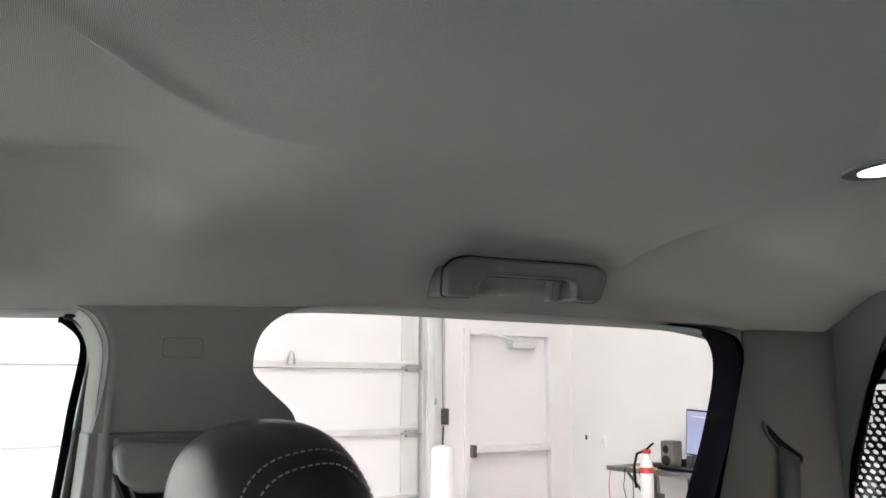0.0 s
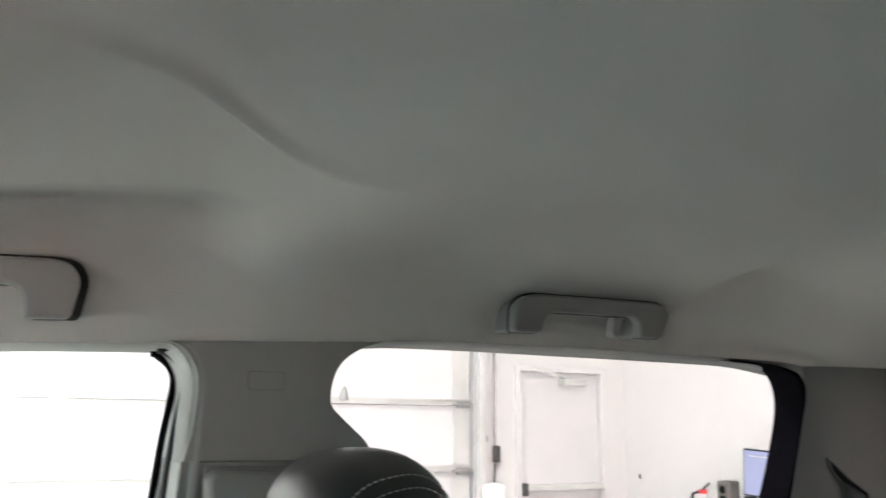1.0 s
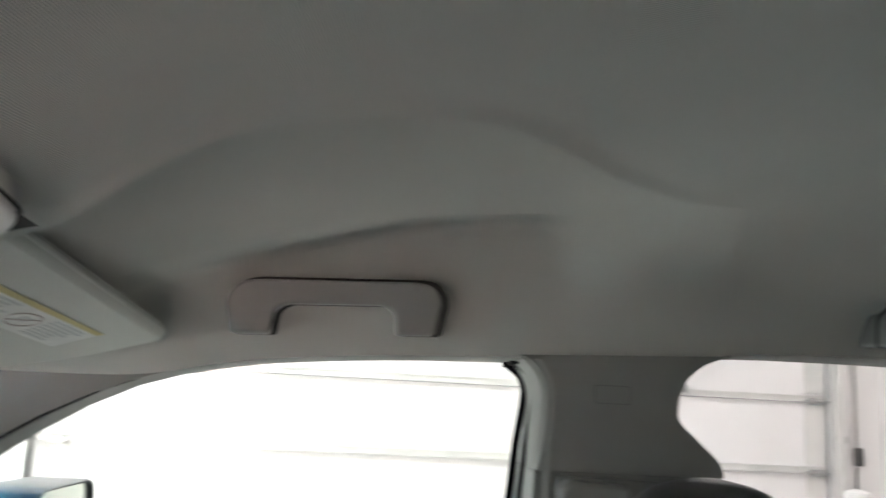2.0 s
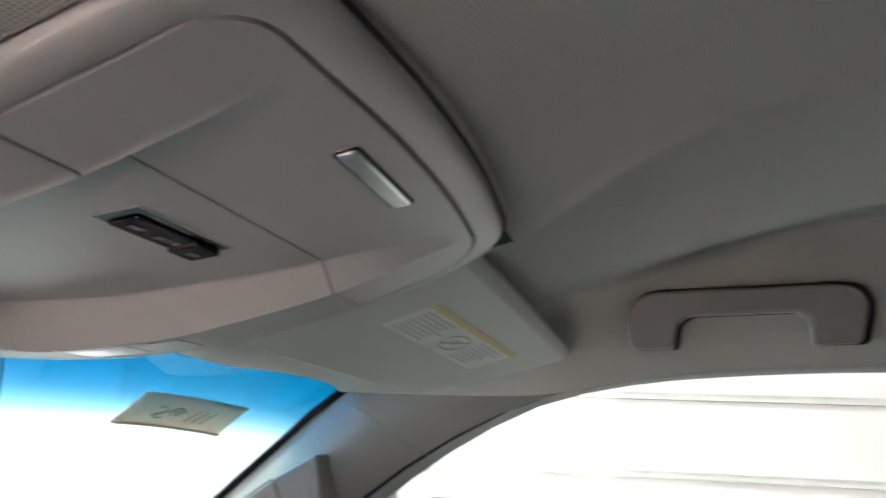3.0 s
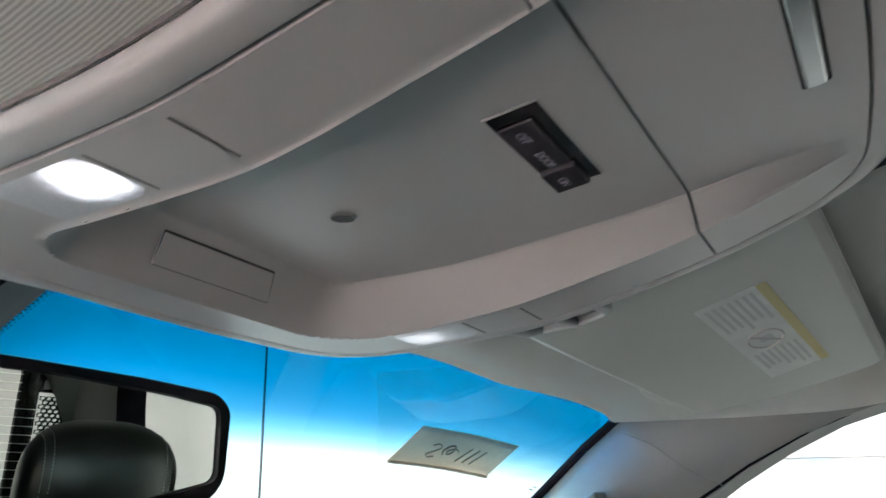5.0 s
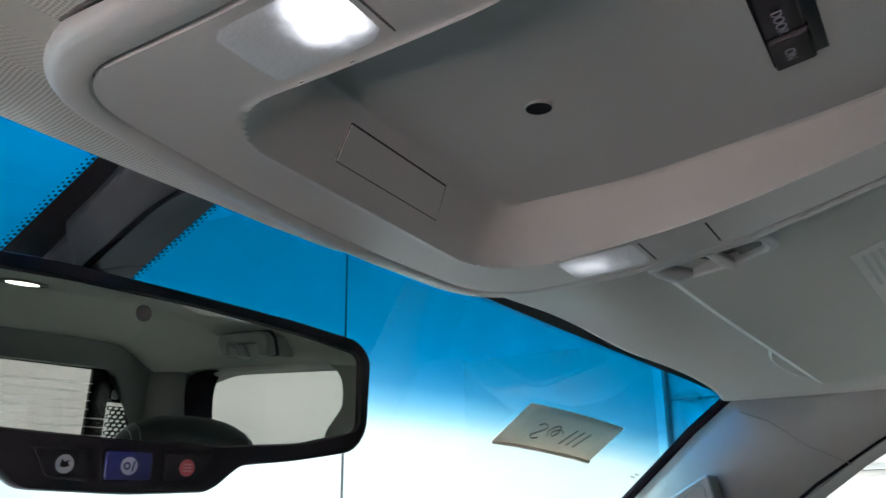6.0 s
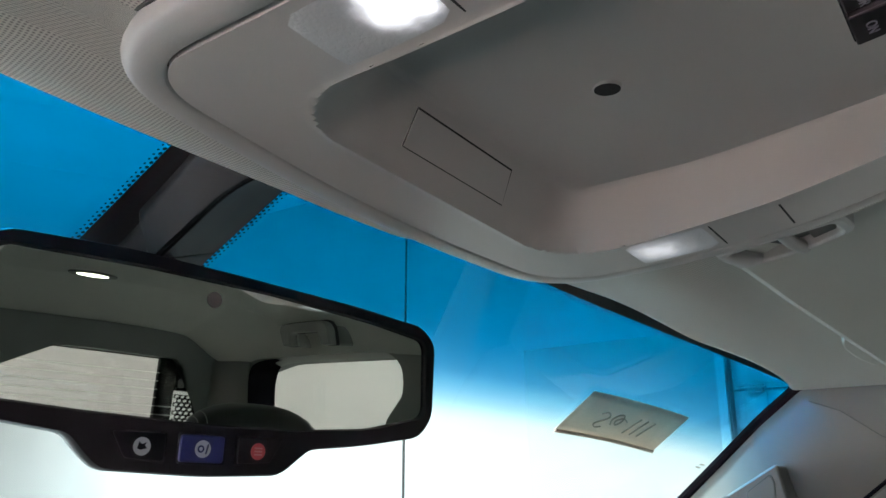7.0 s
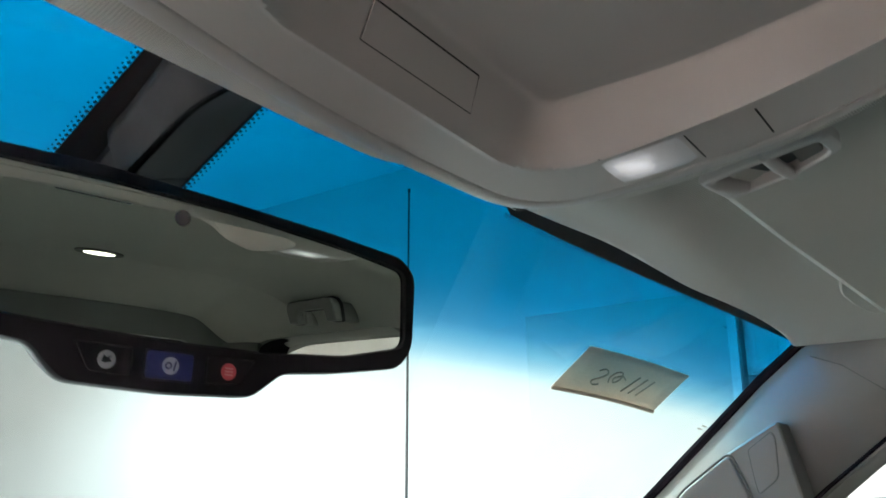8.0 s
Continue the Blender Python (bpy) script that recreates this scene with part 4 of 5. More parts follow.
    for z in (1.24, 1.35, 1.46, 1.56, 1.64, 1.69, 1.725, 1.75):
        k = (1.75 - z)
        e = -1.17 + 0.36 * max(0, k - 0.05) - 0.085
        row = [P(0.712, e - 0.006, z), P(0.700, e, z)]
        for j in range(1, 9):
            f = j / 8
            x = 0.695 - 0.03 * f - 0.012 * smooth01(0, 0.2, f)
            row.append(P(x, e - f * (e + 1.455), z))
        row.append(P(min(0.645, 0.757 - 0.412 * (z - 1.25)), -1.4575, z))
        rows.append(row)
    part("trim", grid(rows), TRIM, rp)
    slot = [(-1.262, 1.588), (-1.268, 1.563), (-1.295, 1.536), (-1.350, 1.508), (-1.352, 1.524), (-1.305, 1.552), (-1.281, 1.572)]

    def on_rear(u, v, w):
        e = -1.17 + 0.36 * max(0, 1.75 - v - 0.05) - 0.085
        f = max(0.0, min(1.0, (e - u) / (e + 1.455)))
        return P(0.695 - 0.03 * f - 0.012 * smooth01(0, 0.2, f) - w, u, v)

    part("belt_slot", prism(rounded(slot, 0.004, 3), 0.0, 0.003, on_rear), BLACK, rp, "black moulded belt slot")
    part("slot_rim", tube([on_rear(u, v, 0.003) for u, v in rounded(slot, 0.006, 3)], 0.0022, 6, closed=True), TRIM, rp)
    belt = thing("seat_belt", "dark grey woven seat belt hanging from its slot", "seat belt", P(0.66, -1.31, 1.4))
    strap = []
    for k, (u0, z) in enumerate(((-1.29, 1.545), (-1.285, 1.50), (-1.278, 1.44), (-1.27, 1.36), (-1.262, 1.29))):
        strap.append([on_rear(u0 - d, z - d / 2, 0.006 + 0.002 * k) for d in (0.0, 0.024, 0.048)])
    part("webbing", grid(strap), DARK_GREY, belt, solid=0.0015)

    # seals and glass
    seal = thing("window_seal", "black rubber seal round the side windows", "seal", P(0.71, 0, 1.5), kind="structure")
    part("front_seal", tube([P(0.752, y - 0.040 * min(1, max(0, (0.0 - y) / 0.08)), z) for y, z in smooth_line([(-0.075, 1.7275)] + FRONT_WIN[10:])], 0.0050, 8), SEAL_GREY, seal)
    part("front_channel", tube([P(0.800, y - 0.036 * min(1, max(0, (0.0 - y) / 0.08)), z) for y, z in smooth_line([(-0.078, 1.7265)] + FRONT_WIN[10:])], 0.0050, 8), RUBBER, seal)
    part("front_upper_seal", tube([P(0.716 + 0.01 * max(0, 5 - i) / 5, y, z + 0.001) for i, (y, z) in enumerate(FRONT_WIN[:6])], [0.0024, 0.0023, 0.002, 0.0015, 0.0009, 0.0002], 8), RUBBER, seal)
    inner = smooth_line([(-1.06, 1.7495), (-1.09, 1.7485), (-1.12, 1.7445), (-1.143, 1.7345), (-1.158, 1.718), (-1.165, 1.695), (-1.163, 1.665), (-1.15, 1.62), (-1.12, 1.545), (-1.08, 1.46), (-1.02, 1.30)], 4)
    # the seal widens outwards, like the opening
    flare = lambda y, z, k: (y * (1 + k) - 0.037 * k, z + (z - 1.647) * k)
    rows = [[P(0.80, *flare(y, z, 0.10)) for y, z in inner], [P(0.775, *flare(y - 0.012, z, 0.075)) for y, z in inner],
            [P(0.735, *flare(y - 0.05 * smooth01(0, 14, i), z, 0.035)) for i, (y, z) in enumerate(inner)], [P(0.700, y - 0.075 * smooth01(0, 14, i), z + 0.002) for i, (y, z) in enumerate(inner)],
            [P(0.702, y - 0.092 * smooth01(0, 14, i), z + 0.004) for i, (y, z) in enumerate(inner)], [P(0.725, y - 0.098 * smooth01(0, 14, i), z + 0.004) for i, (y, z) in enumerate(inner)]]
    part("rear_seal", grid(rows), RUBBER, seal)
    part("rear_front_seal", tube([P(0.80, y - 0.012, z) for y, z in smooth_line(REAR_WIN[:8])], 0.006, 8), RUBBER, seal)
    if s > 0:  # the driver's window is lowered
        tagged(part("window_front", grid([[P(0.820 - 0.05 * (z - 1.3), y, z) for y in (1.0, 0.6, 0.2, -0.2)] for z in (1.25, 1.5, 1.78)]), CLEAR_GLASS, None), "clear raised front side window", "window", kind="structure")
    tagged(part("window_rear", grid([[P(0.820 - 0.05 * (z - 1.3), y, z) for y in (-0.25, -0.6, -0.9, -1.3)] for z in (1.25, 1.5, 1.78)]), TINTED_GLASS, None), "lightly tinted rear side window", "window", kind="structure")


def back_of_cab():
    outer = rounded(rect(-0.86, 1.22, 0.86, 1.93), 0.001, 6)
    arch = lambda w, top: [(-w, 1.25), (w, 1.25), (w - 0.15, 1.70)] + [(0.54 - 0.108 * i, top - 0.006 * ((0.54 - 0.108 * i) / 0.54) ** 2) for i in range(11)] + [(0.15 - w, 1.70)]
    inner = rounded(arch(0.75, 1.752), 0.012, 3)
    tagged(part("wall_back_cab", frame_slab(outer, inner, -1.50, -1.458, lambda u, v, w: (u, w, v)), TRIM, None, bevel=0.006), "grey trim round the rear window", "wall", kind="structure")
    gl = tagged(part("window_back", prism(rounded([(-0.80, 1.23), (0.80, 1.23), (0.62, 1.82), (-0.62, 1.82)], 0.03), -1.515, -1.511, lambda u, v, w: (u, w, v)), TINTED_GLASS, None, smooth=False),
                "rear window glass with fine heater lines", "window", kind="structure")
    bord = rounded([(u * 0.985, 1.5 + (v - 1.5) * 0.982) for u, v in arch(0.75, 1.752)], 0.012, 3)
    part("black_border", frame_slab(inner, bord, -1.5105, -1.509, lambda u, v, w: (u, w, v)), FRIT, gl)
    for i in range(17):
        z = 1.30 + 0.025 * i
        part("heater_line", box((-0.56 + 0.05 * (z > 1.6), -1.5108, z), (0.56 - 0.05 * (z > 1.6), -1.5098, z + 0.0014)), INK, gl, smooth=False)
    # cargo guard behind the glass
    top = thing("window_guard", "black perforated steel guard behind rear window", "guard", (0, -1.56, 1.25))
    for s in (-1, 1):
        bm = bmesh.new()
        nx, nz, px, pz = 9, 34, 0.018, 0.0125
        x0, z0 = 0.585, 1.235
        for j in range(nz):
            for i in range(nx):
                cx, cz = x0 + (i + 0.5 * (j % 2)) * px, z0 + j * pz
                if cx > 0.705 - 0.31 * max(0.0, cz - 1.43) or cz > 1.645:
                    continue
                ring = [(cx + 0.0062 * math.cos(a) + 0.0018 * math.sin(a), cz + 0.0045 * math.sin(a)) for a in (2 * math.pi * k / 8 + math.pi / 8 for k in range(8))]
                hx, hz = px / 2, pz / 2
                sq = [(cx + hx, cz + hz * 0.4), (cx + hx * 0.4, cz + hz), (cx - hx * 0.4, cz + hz), (cx - hx, cz + hz * 0.4),
                      (cx - hx, cz - hz * 0.4), (cx - hx * 0.4, cz - hz), (cx + hx * 0.4, cz - hz), (cx + hx, cz - hz * 0.4)]
                full = [(cx + hx, cz + hz), (cx - hx, cz + hz), (cx - hx, cz - hz), (cx + hx, cz - hz)]
                a = [bm.verts.new((s * x, -1.56, z)) for x, z in ring]
                b = [bm.verts.new((s * x, -1.56, z)) for x, z in sq]
                c = [bm.verts.new((s * x, -1.56, z)) for x, z in full]
                for k in range(8):
                    bm.faces.new((a[k], a[(k + 1) % 8], b[(k + 1) % 8], b[k]))
                for k, n in enumerate((0, 2, 4, 6)):
                    bm.faces.new((b[n], b[(n + 1) % 8], c[k]))
        bmesh.ops.remove_doubles(bm, verts=bm.verts, dist=1e-5)
        tagged(part("mesh_panel", bm, BLACK, top, smooth=False, solid=0.003), kind="stuff")
        part("edge_plate", prism([(s * 0.702, 1.20), (s * 0.702, 1.43), (s * 0.640, 1.651), (s * 0.86, 1.651), (s * 0.86, 1.20)], -1.566, -1.557, lambda u, v, w: (u, w, v)), BLACK, top)
        part("upright", box((min(s * 0.515, s * 0.57), -1.575, 0.9), (max(s * 0.515, s * 0.57), -1.545, 1.80)), BLACK, top, bevel=0.004)
        for k, (xa, xb) in enumerate(((0.582, 0.602), (0.609, 0.629), (0.636, 0.656))):
            # cut-out emblem row, drawn as plain light shapes
            lo, hi = sorted((s * xa, s * xb))
            part("emblem", prism(rounded(rect(lo, 1.662, hi, 1.690), 0.005, 3), -1.5565, -1.5555, lambda u, v, w: (u, w, v)), PRINT, top, smooth=False)
        part("top_plate", box((min(s * 0.5705, s * 0.70), -1.566, 1.652), (max(s * 0.5705, s * 0.70), -1.557, 1.735)), BLACK, top)
    part("top_rail", box((-0.62, -1.585, 1.8005), (0.62, -1.545, 1.84)), BLACK, top, bevel=0.006)


headliner()
windscreen()
outer_shell()
side(1)
side(-1)
back_of_cab()
# ---- overhead console ----
BED = [(0.27, 1.762), (0.297, 1.757), (0.33, 1.750), (0.398, 1.737), (0.45, 1.729), (0.504, 1.722), (0.56, 1.7185), (0.66, 1.7185)]
BED_EDGE = [(0.28, 0.088), (0.34, 0.086), (0.383, 0.088), (0.44, 0.0870), (0.495, 0.0855), (0.5435, 0.080), (0.60, 0.079)]
BAND_EDGE = [(0.28, 0.104), (0.40, 0.103), (0.47, 0.101), (0.545, 0.104), (0.60, 0.104)]


def ramp01(a, b, v):
    k = min(1.0, max(0.0, (v - a) / (b - a)))
    return 0.88 * k + 0.12 * k * k * (3 - 2 * k)


def console_z(x, y):
    e0, e1 = curve_at(BED_EDGE, y), curve_at(BAND_EDGE, y)
    u, v = (abs(x) - e0) / (e1 - e0), (y - 0.5625) / 0.0240
    raw = max(u, v) if min(u, v) < -0.4 else math.hypot(max(0.0, u + 0.4), max(0.0, v + 0.4)) - 0.4
    k = ramp01(0.0, 1.0, raw)
    bead = 0.0006 * max(0.0, 1 - abs(raw) / 0.03) * smooth01(0.31, 0.36, y)
    bead += 0.0009 * max(0.0, 1 - abs(raw - 1.0) / 0.10) * smooth01(0.30, 0.335, y)
    return curve_at(BED, y) * (1 - k) + curve_at(BAND, y) * k + LEAN * x - bead


def console_outline(left, right, rear, front, radii):
    """Outline of the console: rear and front edges bowed, corners rounded."""
    xs = (left, -0.05, 0.0, 0.05, right)
    pts = [(x, rear + 0.38 * x * x) for x in xs] + [(x, front - 0.5 * x * x) for x in xs[::-1]]
    rl, rr, fr, fl = radii
    return rounded(pts, [rl, 0.02, 0.02, 0.02, rr, fr, 0.02, 0.02, 0.02, fl], 10)


INNER = console_outline(-0.1452, 0.1452, 0.2902, 0.6195, (0.024, 0.045, 0.045, 0.030))
OUTER = console_outline(-0.1610, 0.1575, 0.2752, 0.6345, (0.038, 0.060, 0.060, 0.046))


def edge_at(line, x, front):
    """Front or rear edge of an outline at x."""
    best = None
    for (xa, ya), (xb, yb) in zip(line, line[1:] + line[:1]):
        if min(xa, xb) - 1e-9 <= x <= max(xa, xb) + 1e-9 and abs(xb - xa) > 1e-7:
            y = ya + (yb - ya) * (x - xa) / (xb - xa)
            best = y if best is None else (max(best, y) if front else min(best, y))
    return best


def console_panel(name, parent, y0, y1, label=""):
    """A moulded panel that fills the frame from y0 to y1 (None: the frame's own edge), its rim turned up."""
    W, gap = 0.1440, 0.0011
    a, b = (0.29 if y0 is None else y0), (0.6185 if y1 is None else y1)
    vs = sorted({a, b, *(v for v in (0.5612, 0.5622, 0.5628, 0.5635, 0.585, 0.5862, 0.5868, 0.5878) if a < v < b), *(a + 0.0022 * i for i in range(1, int((b - a) / 0.0022)))})
    rows = []
    for v in vs:
        e0, e1 = curve_at(BED_EDGE, v), curve_at(BAND_EDGE, v)
        half = [e0 * i / 34 for i in range(34)] + [e0 - 0.0008] + [e0 + (e1 - e0) * f for f in (0, 0.05, 0.1, 0.25, 0.4, 0.55, 0.7, 0.85, 0.91, 0.95, 0.98, 1.0)] + [e1 + 0.0008, e1 + 0.0016] + [e1 + 0.0016 + (W - e1 - 0.0016) * math.sin(math.pi * i / 36) for i in range(1, 19)]
        row = []
        for x in [-h for h in half[:0:-1]] + half:
            y = v
            if y0 is None:
                r = edge_at(INNER, x, False) + gap
                start = 0.318 if abs(x) < 0.10 else b
                if v < start:
                    y = r + (v - a) * (start - r) / (start - a)
            if y1 is None:
                r = edge_at(INNER, x, True) - gap
                start = 0.590 if abs(x) < 0.104 else a
                if v > start:
                    y = start + (v - start) * (r - start) / (b - start)
            row.append((x, y, console_z(x, y)))
        (xa, ya, za), (xb, yb, zb) = row[0], row[-1]
        row = ([(xa, ya, za + 0.006), (xa, ya, za + 0.0022), (xa + 0.0005, ya, za + 0.0010), (xa + 0.0014, ya, za + 0.0003)] + row[1:-1]
               + [(xb - 0.0014, yb, zb + 0.0003), (xb - 0.0005, yb, zb + 0.0010), (xb, yb, zb + 0.0022), (xb, yb, zb + 0.006)])
        rows.append(row)
    rows = [[(x, y, z + 0.006) for x, y, z in rows[0]]] + rows + [[(x, y, z + 0.006) for x, y, z in rows[-1]]]
    ob = part(name, grid(rows), PLASTIC, parent, label)
    ob.data.shade_smooth()
    ob.data.set_sharp_from_angle(angle=radians(32))
    return ob


def on_console(u, v, w):
    """A point w below the console's surface at (u, v)."""
    return (u, v, console_z(u, v) - w)


def patch(name, parent, outline_rect, drop, mat, label="", nx=8, ny=8, edge=0.0015, radius=0.15):
    """A thin plate that follows the console's surface, with rounded rim."""
    x0, y0, x1, y1 = outline_rect
    rows = []
    for j in range(ny + 1):
        row = []
        for i in range(nx + 1):
            u, v = 2 * i / nx - 1, 2 * j / ny - 1
            # square grid drawn in to a rounded rectangle
            k = 1 - radius * (abs(u * v)) ** 4
            x, y = (x0 + x1) / 2 + u * k * (x1 - x0) / 2, (y0 + y1) / 2 + v * k * (y1 - y0) / 2
            rim = 1.0 if (i in (0, nx) or j in (0, ny)) else 0.0
            row.append((x, y, console_z(x, y) - drop + rim * edge))
        rows.append(row)
    return part(name, grid(rows), mat, parent, label)


def overhead_console():
    top = thing("overhead_console", "large grey plastic overhead console on the headliner", "overhead console", (0, 0.45, 1.72))
    # dark backing seen in the gaps
    ys = [0.282 + 0.005 * i for i in range(69)]
    part("backing", grid([[(x, y, console_z(x, y) + 0.005) for x in (-0.152 + 0.004 * i for i in range(77))] for y in ys]), DARK_GAP, top)
    # outer frame, rolled over towards the cloth
    counts = [max(1, int(math.dist(p, INNER[(i + 1) % len(INNER)]) / 0.008)) for i, p in enumerate(INNER)]

    def fill(line):
        return [(line[i][0] + (line[(i + 1) % len(line)][0] - line[i][0]) * k / n, line[i][1] + (line[(i + 1) % len(line)][1] - line[i][1]) * k / n)
                for i, n in enumerate(counts) for k in range(n)]

    a, b = fill(INNER), fill(OUTER)
    rows = []
    for f, up in ((0.0, 0.007), (0.0, 0.0014), (0.05, 0.0003), (0.12, 0.0), (0.4, -0.0003), (0.7, 0.0002), (0.84, 0.0010), (0.92, 0.0024), (0.97, 0.0043), (1.0, 0.0075), (1.0, 0.030)):
        row = []
        for (xa, ya), (xb, yb) in zip(a, b):
            x, y = xa + (xb - xa) * f, ya + (yb - ya) * f
            row.append((x, y, curve_at(BAND, max(0.28, y)) + LEAN * x + up))
        rows.append(row)
    bez = part("frame", grid(rows, close=True), PLASTIC, top)
    bez.data.shade_smooth()
    # dark tube added along the rim to draw the shade between frame and cloth
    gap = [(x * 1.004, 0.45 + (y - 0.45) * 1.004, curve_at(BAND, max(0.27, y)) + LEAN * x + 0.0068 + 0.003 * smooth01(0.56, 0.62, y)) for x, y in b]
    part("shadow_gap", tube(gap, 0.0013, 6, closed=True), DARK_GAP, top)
    roll = [(x * 1.030, 0.45 + (y - 0.45) * 1.026, curve_at(BAND, max(0.27, y)) + LEAN * x + 0.0072 + 0.003 * smooth01(0.56, 0.62, y)) for x, y in b]
    run = [k for k, p in enumerate(roll) if p[0] > 0.02 and p[1] > 0.455]
    cut = next((i for i in range(1, len(run)) if run[i] != run[i - 1] + 1), 0)
    run = run[cut:] + run[:cut]
    part("cloth_roll", tube([roll[k] for k in run], [0.0034 * smooth01(-2, 8, min(i, len(run) - 1 - i)) for i in range(len(run))], 10), CLOTH_EDGE, top, "knitted cloth edge round the console")
    front = console_panel("front_panel", top, 0.3730, None)
    door = console_panel("bin_door", top, None, 0.3717, "closed storage bin door")
    # bin latch
    lat = thing_part("latch", door, prism(rounded(rect(-0.0412, 0.3058, 0.0274, 0.3142), 0.0015, 3), -0.002, 0.0022, on_console), CHROME, "silver bin latch", 0.0012)
    thing_part("latch_surround", door, frame_slab(rounded(rect(-0.0424, 0.3046, 0.0286, 0.3154), 0.002, 3), rounded(rect(-0.0414, 0.3056, 0.0276, 0.3144), 0.0015, 3), -0.002, 0.0008, on_console), BLACK)
    # reading lamps
    for s in (-1, 1):
        patch("reading_lamp", front, (min(s * 0.107, s * 0.140), 0.5048, max(s * 0.107, s * 0.140), 0.549), 0.0006, LENS_LIT if s < 0 else LENS_DIM, "frosted reading lamp lens, lit", radius=0.05, edge=0.0007)
        patch("lamp_gap", front, (min(s * 0.108, s * 0.139), 0.5020, max(s * 0.108, s * 0.139), 0.5030), 0.0003, DARK_GAP, edge=0.0)
        patch("lamp_button", front, (min(s * 0.1085, s * 0.1385), 0.4690, max(s * 0.1085, s * 0.1385), 0.5010), 0.0004, PLASTIC, radius=0.03, edge=0.0)
        patch("button_gap", front, (min(s * 0.1085, s * 0.1385), 0.4678, max(s * 0.1085, s * 0.1385), 0.4688), 0.0003, DARK_GAP, edge=0.0, radius=0.0)
    # microphone
    mz = console_z(-0.003, 0.504)
    thing_part("microphone", front, lathe([(0.0, 0.0), (0.0054, -0.0002), (0.0054, 0.001)], (-0.003, 0.504, mz - 0.0006), 18), BLACK, "small black microphone hole")
    thing_part("microphone_rim", front, lathe([(0.0054, 0.001), (0.0055, -0.0008), (0.0058, -0.0009), (0.0062, 0.001)], (-0.003, 0.504, mz), 18), PLASTIC)
    # blank cover on the front wall
    lo, hi = (0.5678, 1.7128), (0.5787, 1.7009)

    def on_front(u, v, w):
        return (u, lo[0] + (hi[0] - lo[0]) * v - 0.741 * w, lo[1] + (hi[1] - lo[1]) * v + LEAN * u - 0.671 * w)

    thing_part("cover_gap", front, prism(rounded([(-0.0450, -0.05), (0.0280, -0.05), (0.0370, 1.01), (-0.0408, 1.01)], 0.0008, 2), -0.002, 0.0006, on_front), DARK_GAP)
    thing_part("blank_cover", front, prism(rounded([(-0.0446, 0.0), (0.0275, 0.0), (0.0363, 0.98), (-0.0405, 0.98)], 0.0008, 2), -0.001, 0.0009, on_front), PLASTIC)
    # dome lamp switch
    sw = front
    thing_part("switch_bezel", sw, frame_slab(rect(-0.0390, 0.3965, 0.0360, 0.4190), rect(-0.0380, 0.3974, 0.0350, 0.4181), -0.002, 0.0005, on_console), PLASTIC)
    well = thing_part("switch", sw, prism(rect(-0.0380, 0.3974, 0.0350, 0.4181), -0.001, 0.0004, on_console), GLOSS_BLACK, "black three-way dome lamp switch", 0.0)
    thing_part("rocker", well, prism(rounded(rect(-0.0295, 0.4028, 0.0120, 0.4172), 0.001, 2), 0.0003, 0.0018, on_console), BLACK, "", 0.0008)
    thing_part("rocker", well, prism(rounded(rect(0.0132, 0.4020, 0.0340, 0.4172), 0.001, 2), 0.0003, 0.0034, on_console), BLACK, "", 0.0008)
    for txt, x, d in (("OFF", -0.0195, 0.0021), ("DOOR", 0.0030, 0.0021), ("ON", 0.0240, 0.0037)):
        z = console_z(x, 0.4105) - d
        m = Matrix.Translation((x, 0.4105, z)) @ Matrix.Rotation(math.atan(-0.13), 4, "X") @ Matrix.Diagonal((-1, 1, -1, 1)) @ Matrix.Rotation(math.pi, 4, "Z")
        writing("lettering", txt, 0.0056, m, SWITCH_PRINT, well)
    return top


def thing_part(name, parent, bm, mat, label="", bevel=0.0):
    return part(name, bm, mat, parent, label, bevel=bevel)


overhead_console()


# ---- sun visors ----
def visor_z(u, v):
    """Underside of the folded visor: it dips outwards and forwards."""
    return 1.731 - 0.12 * (u - 0.33) - 0.25 * (v - 0.424)


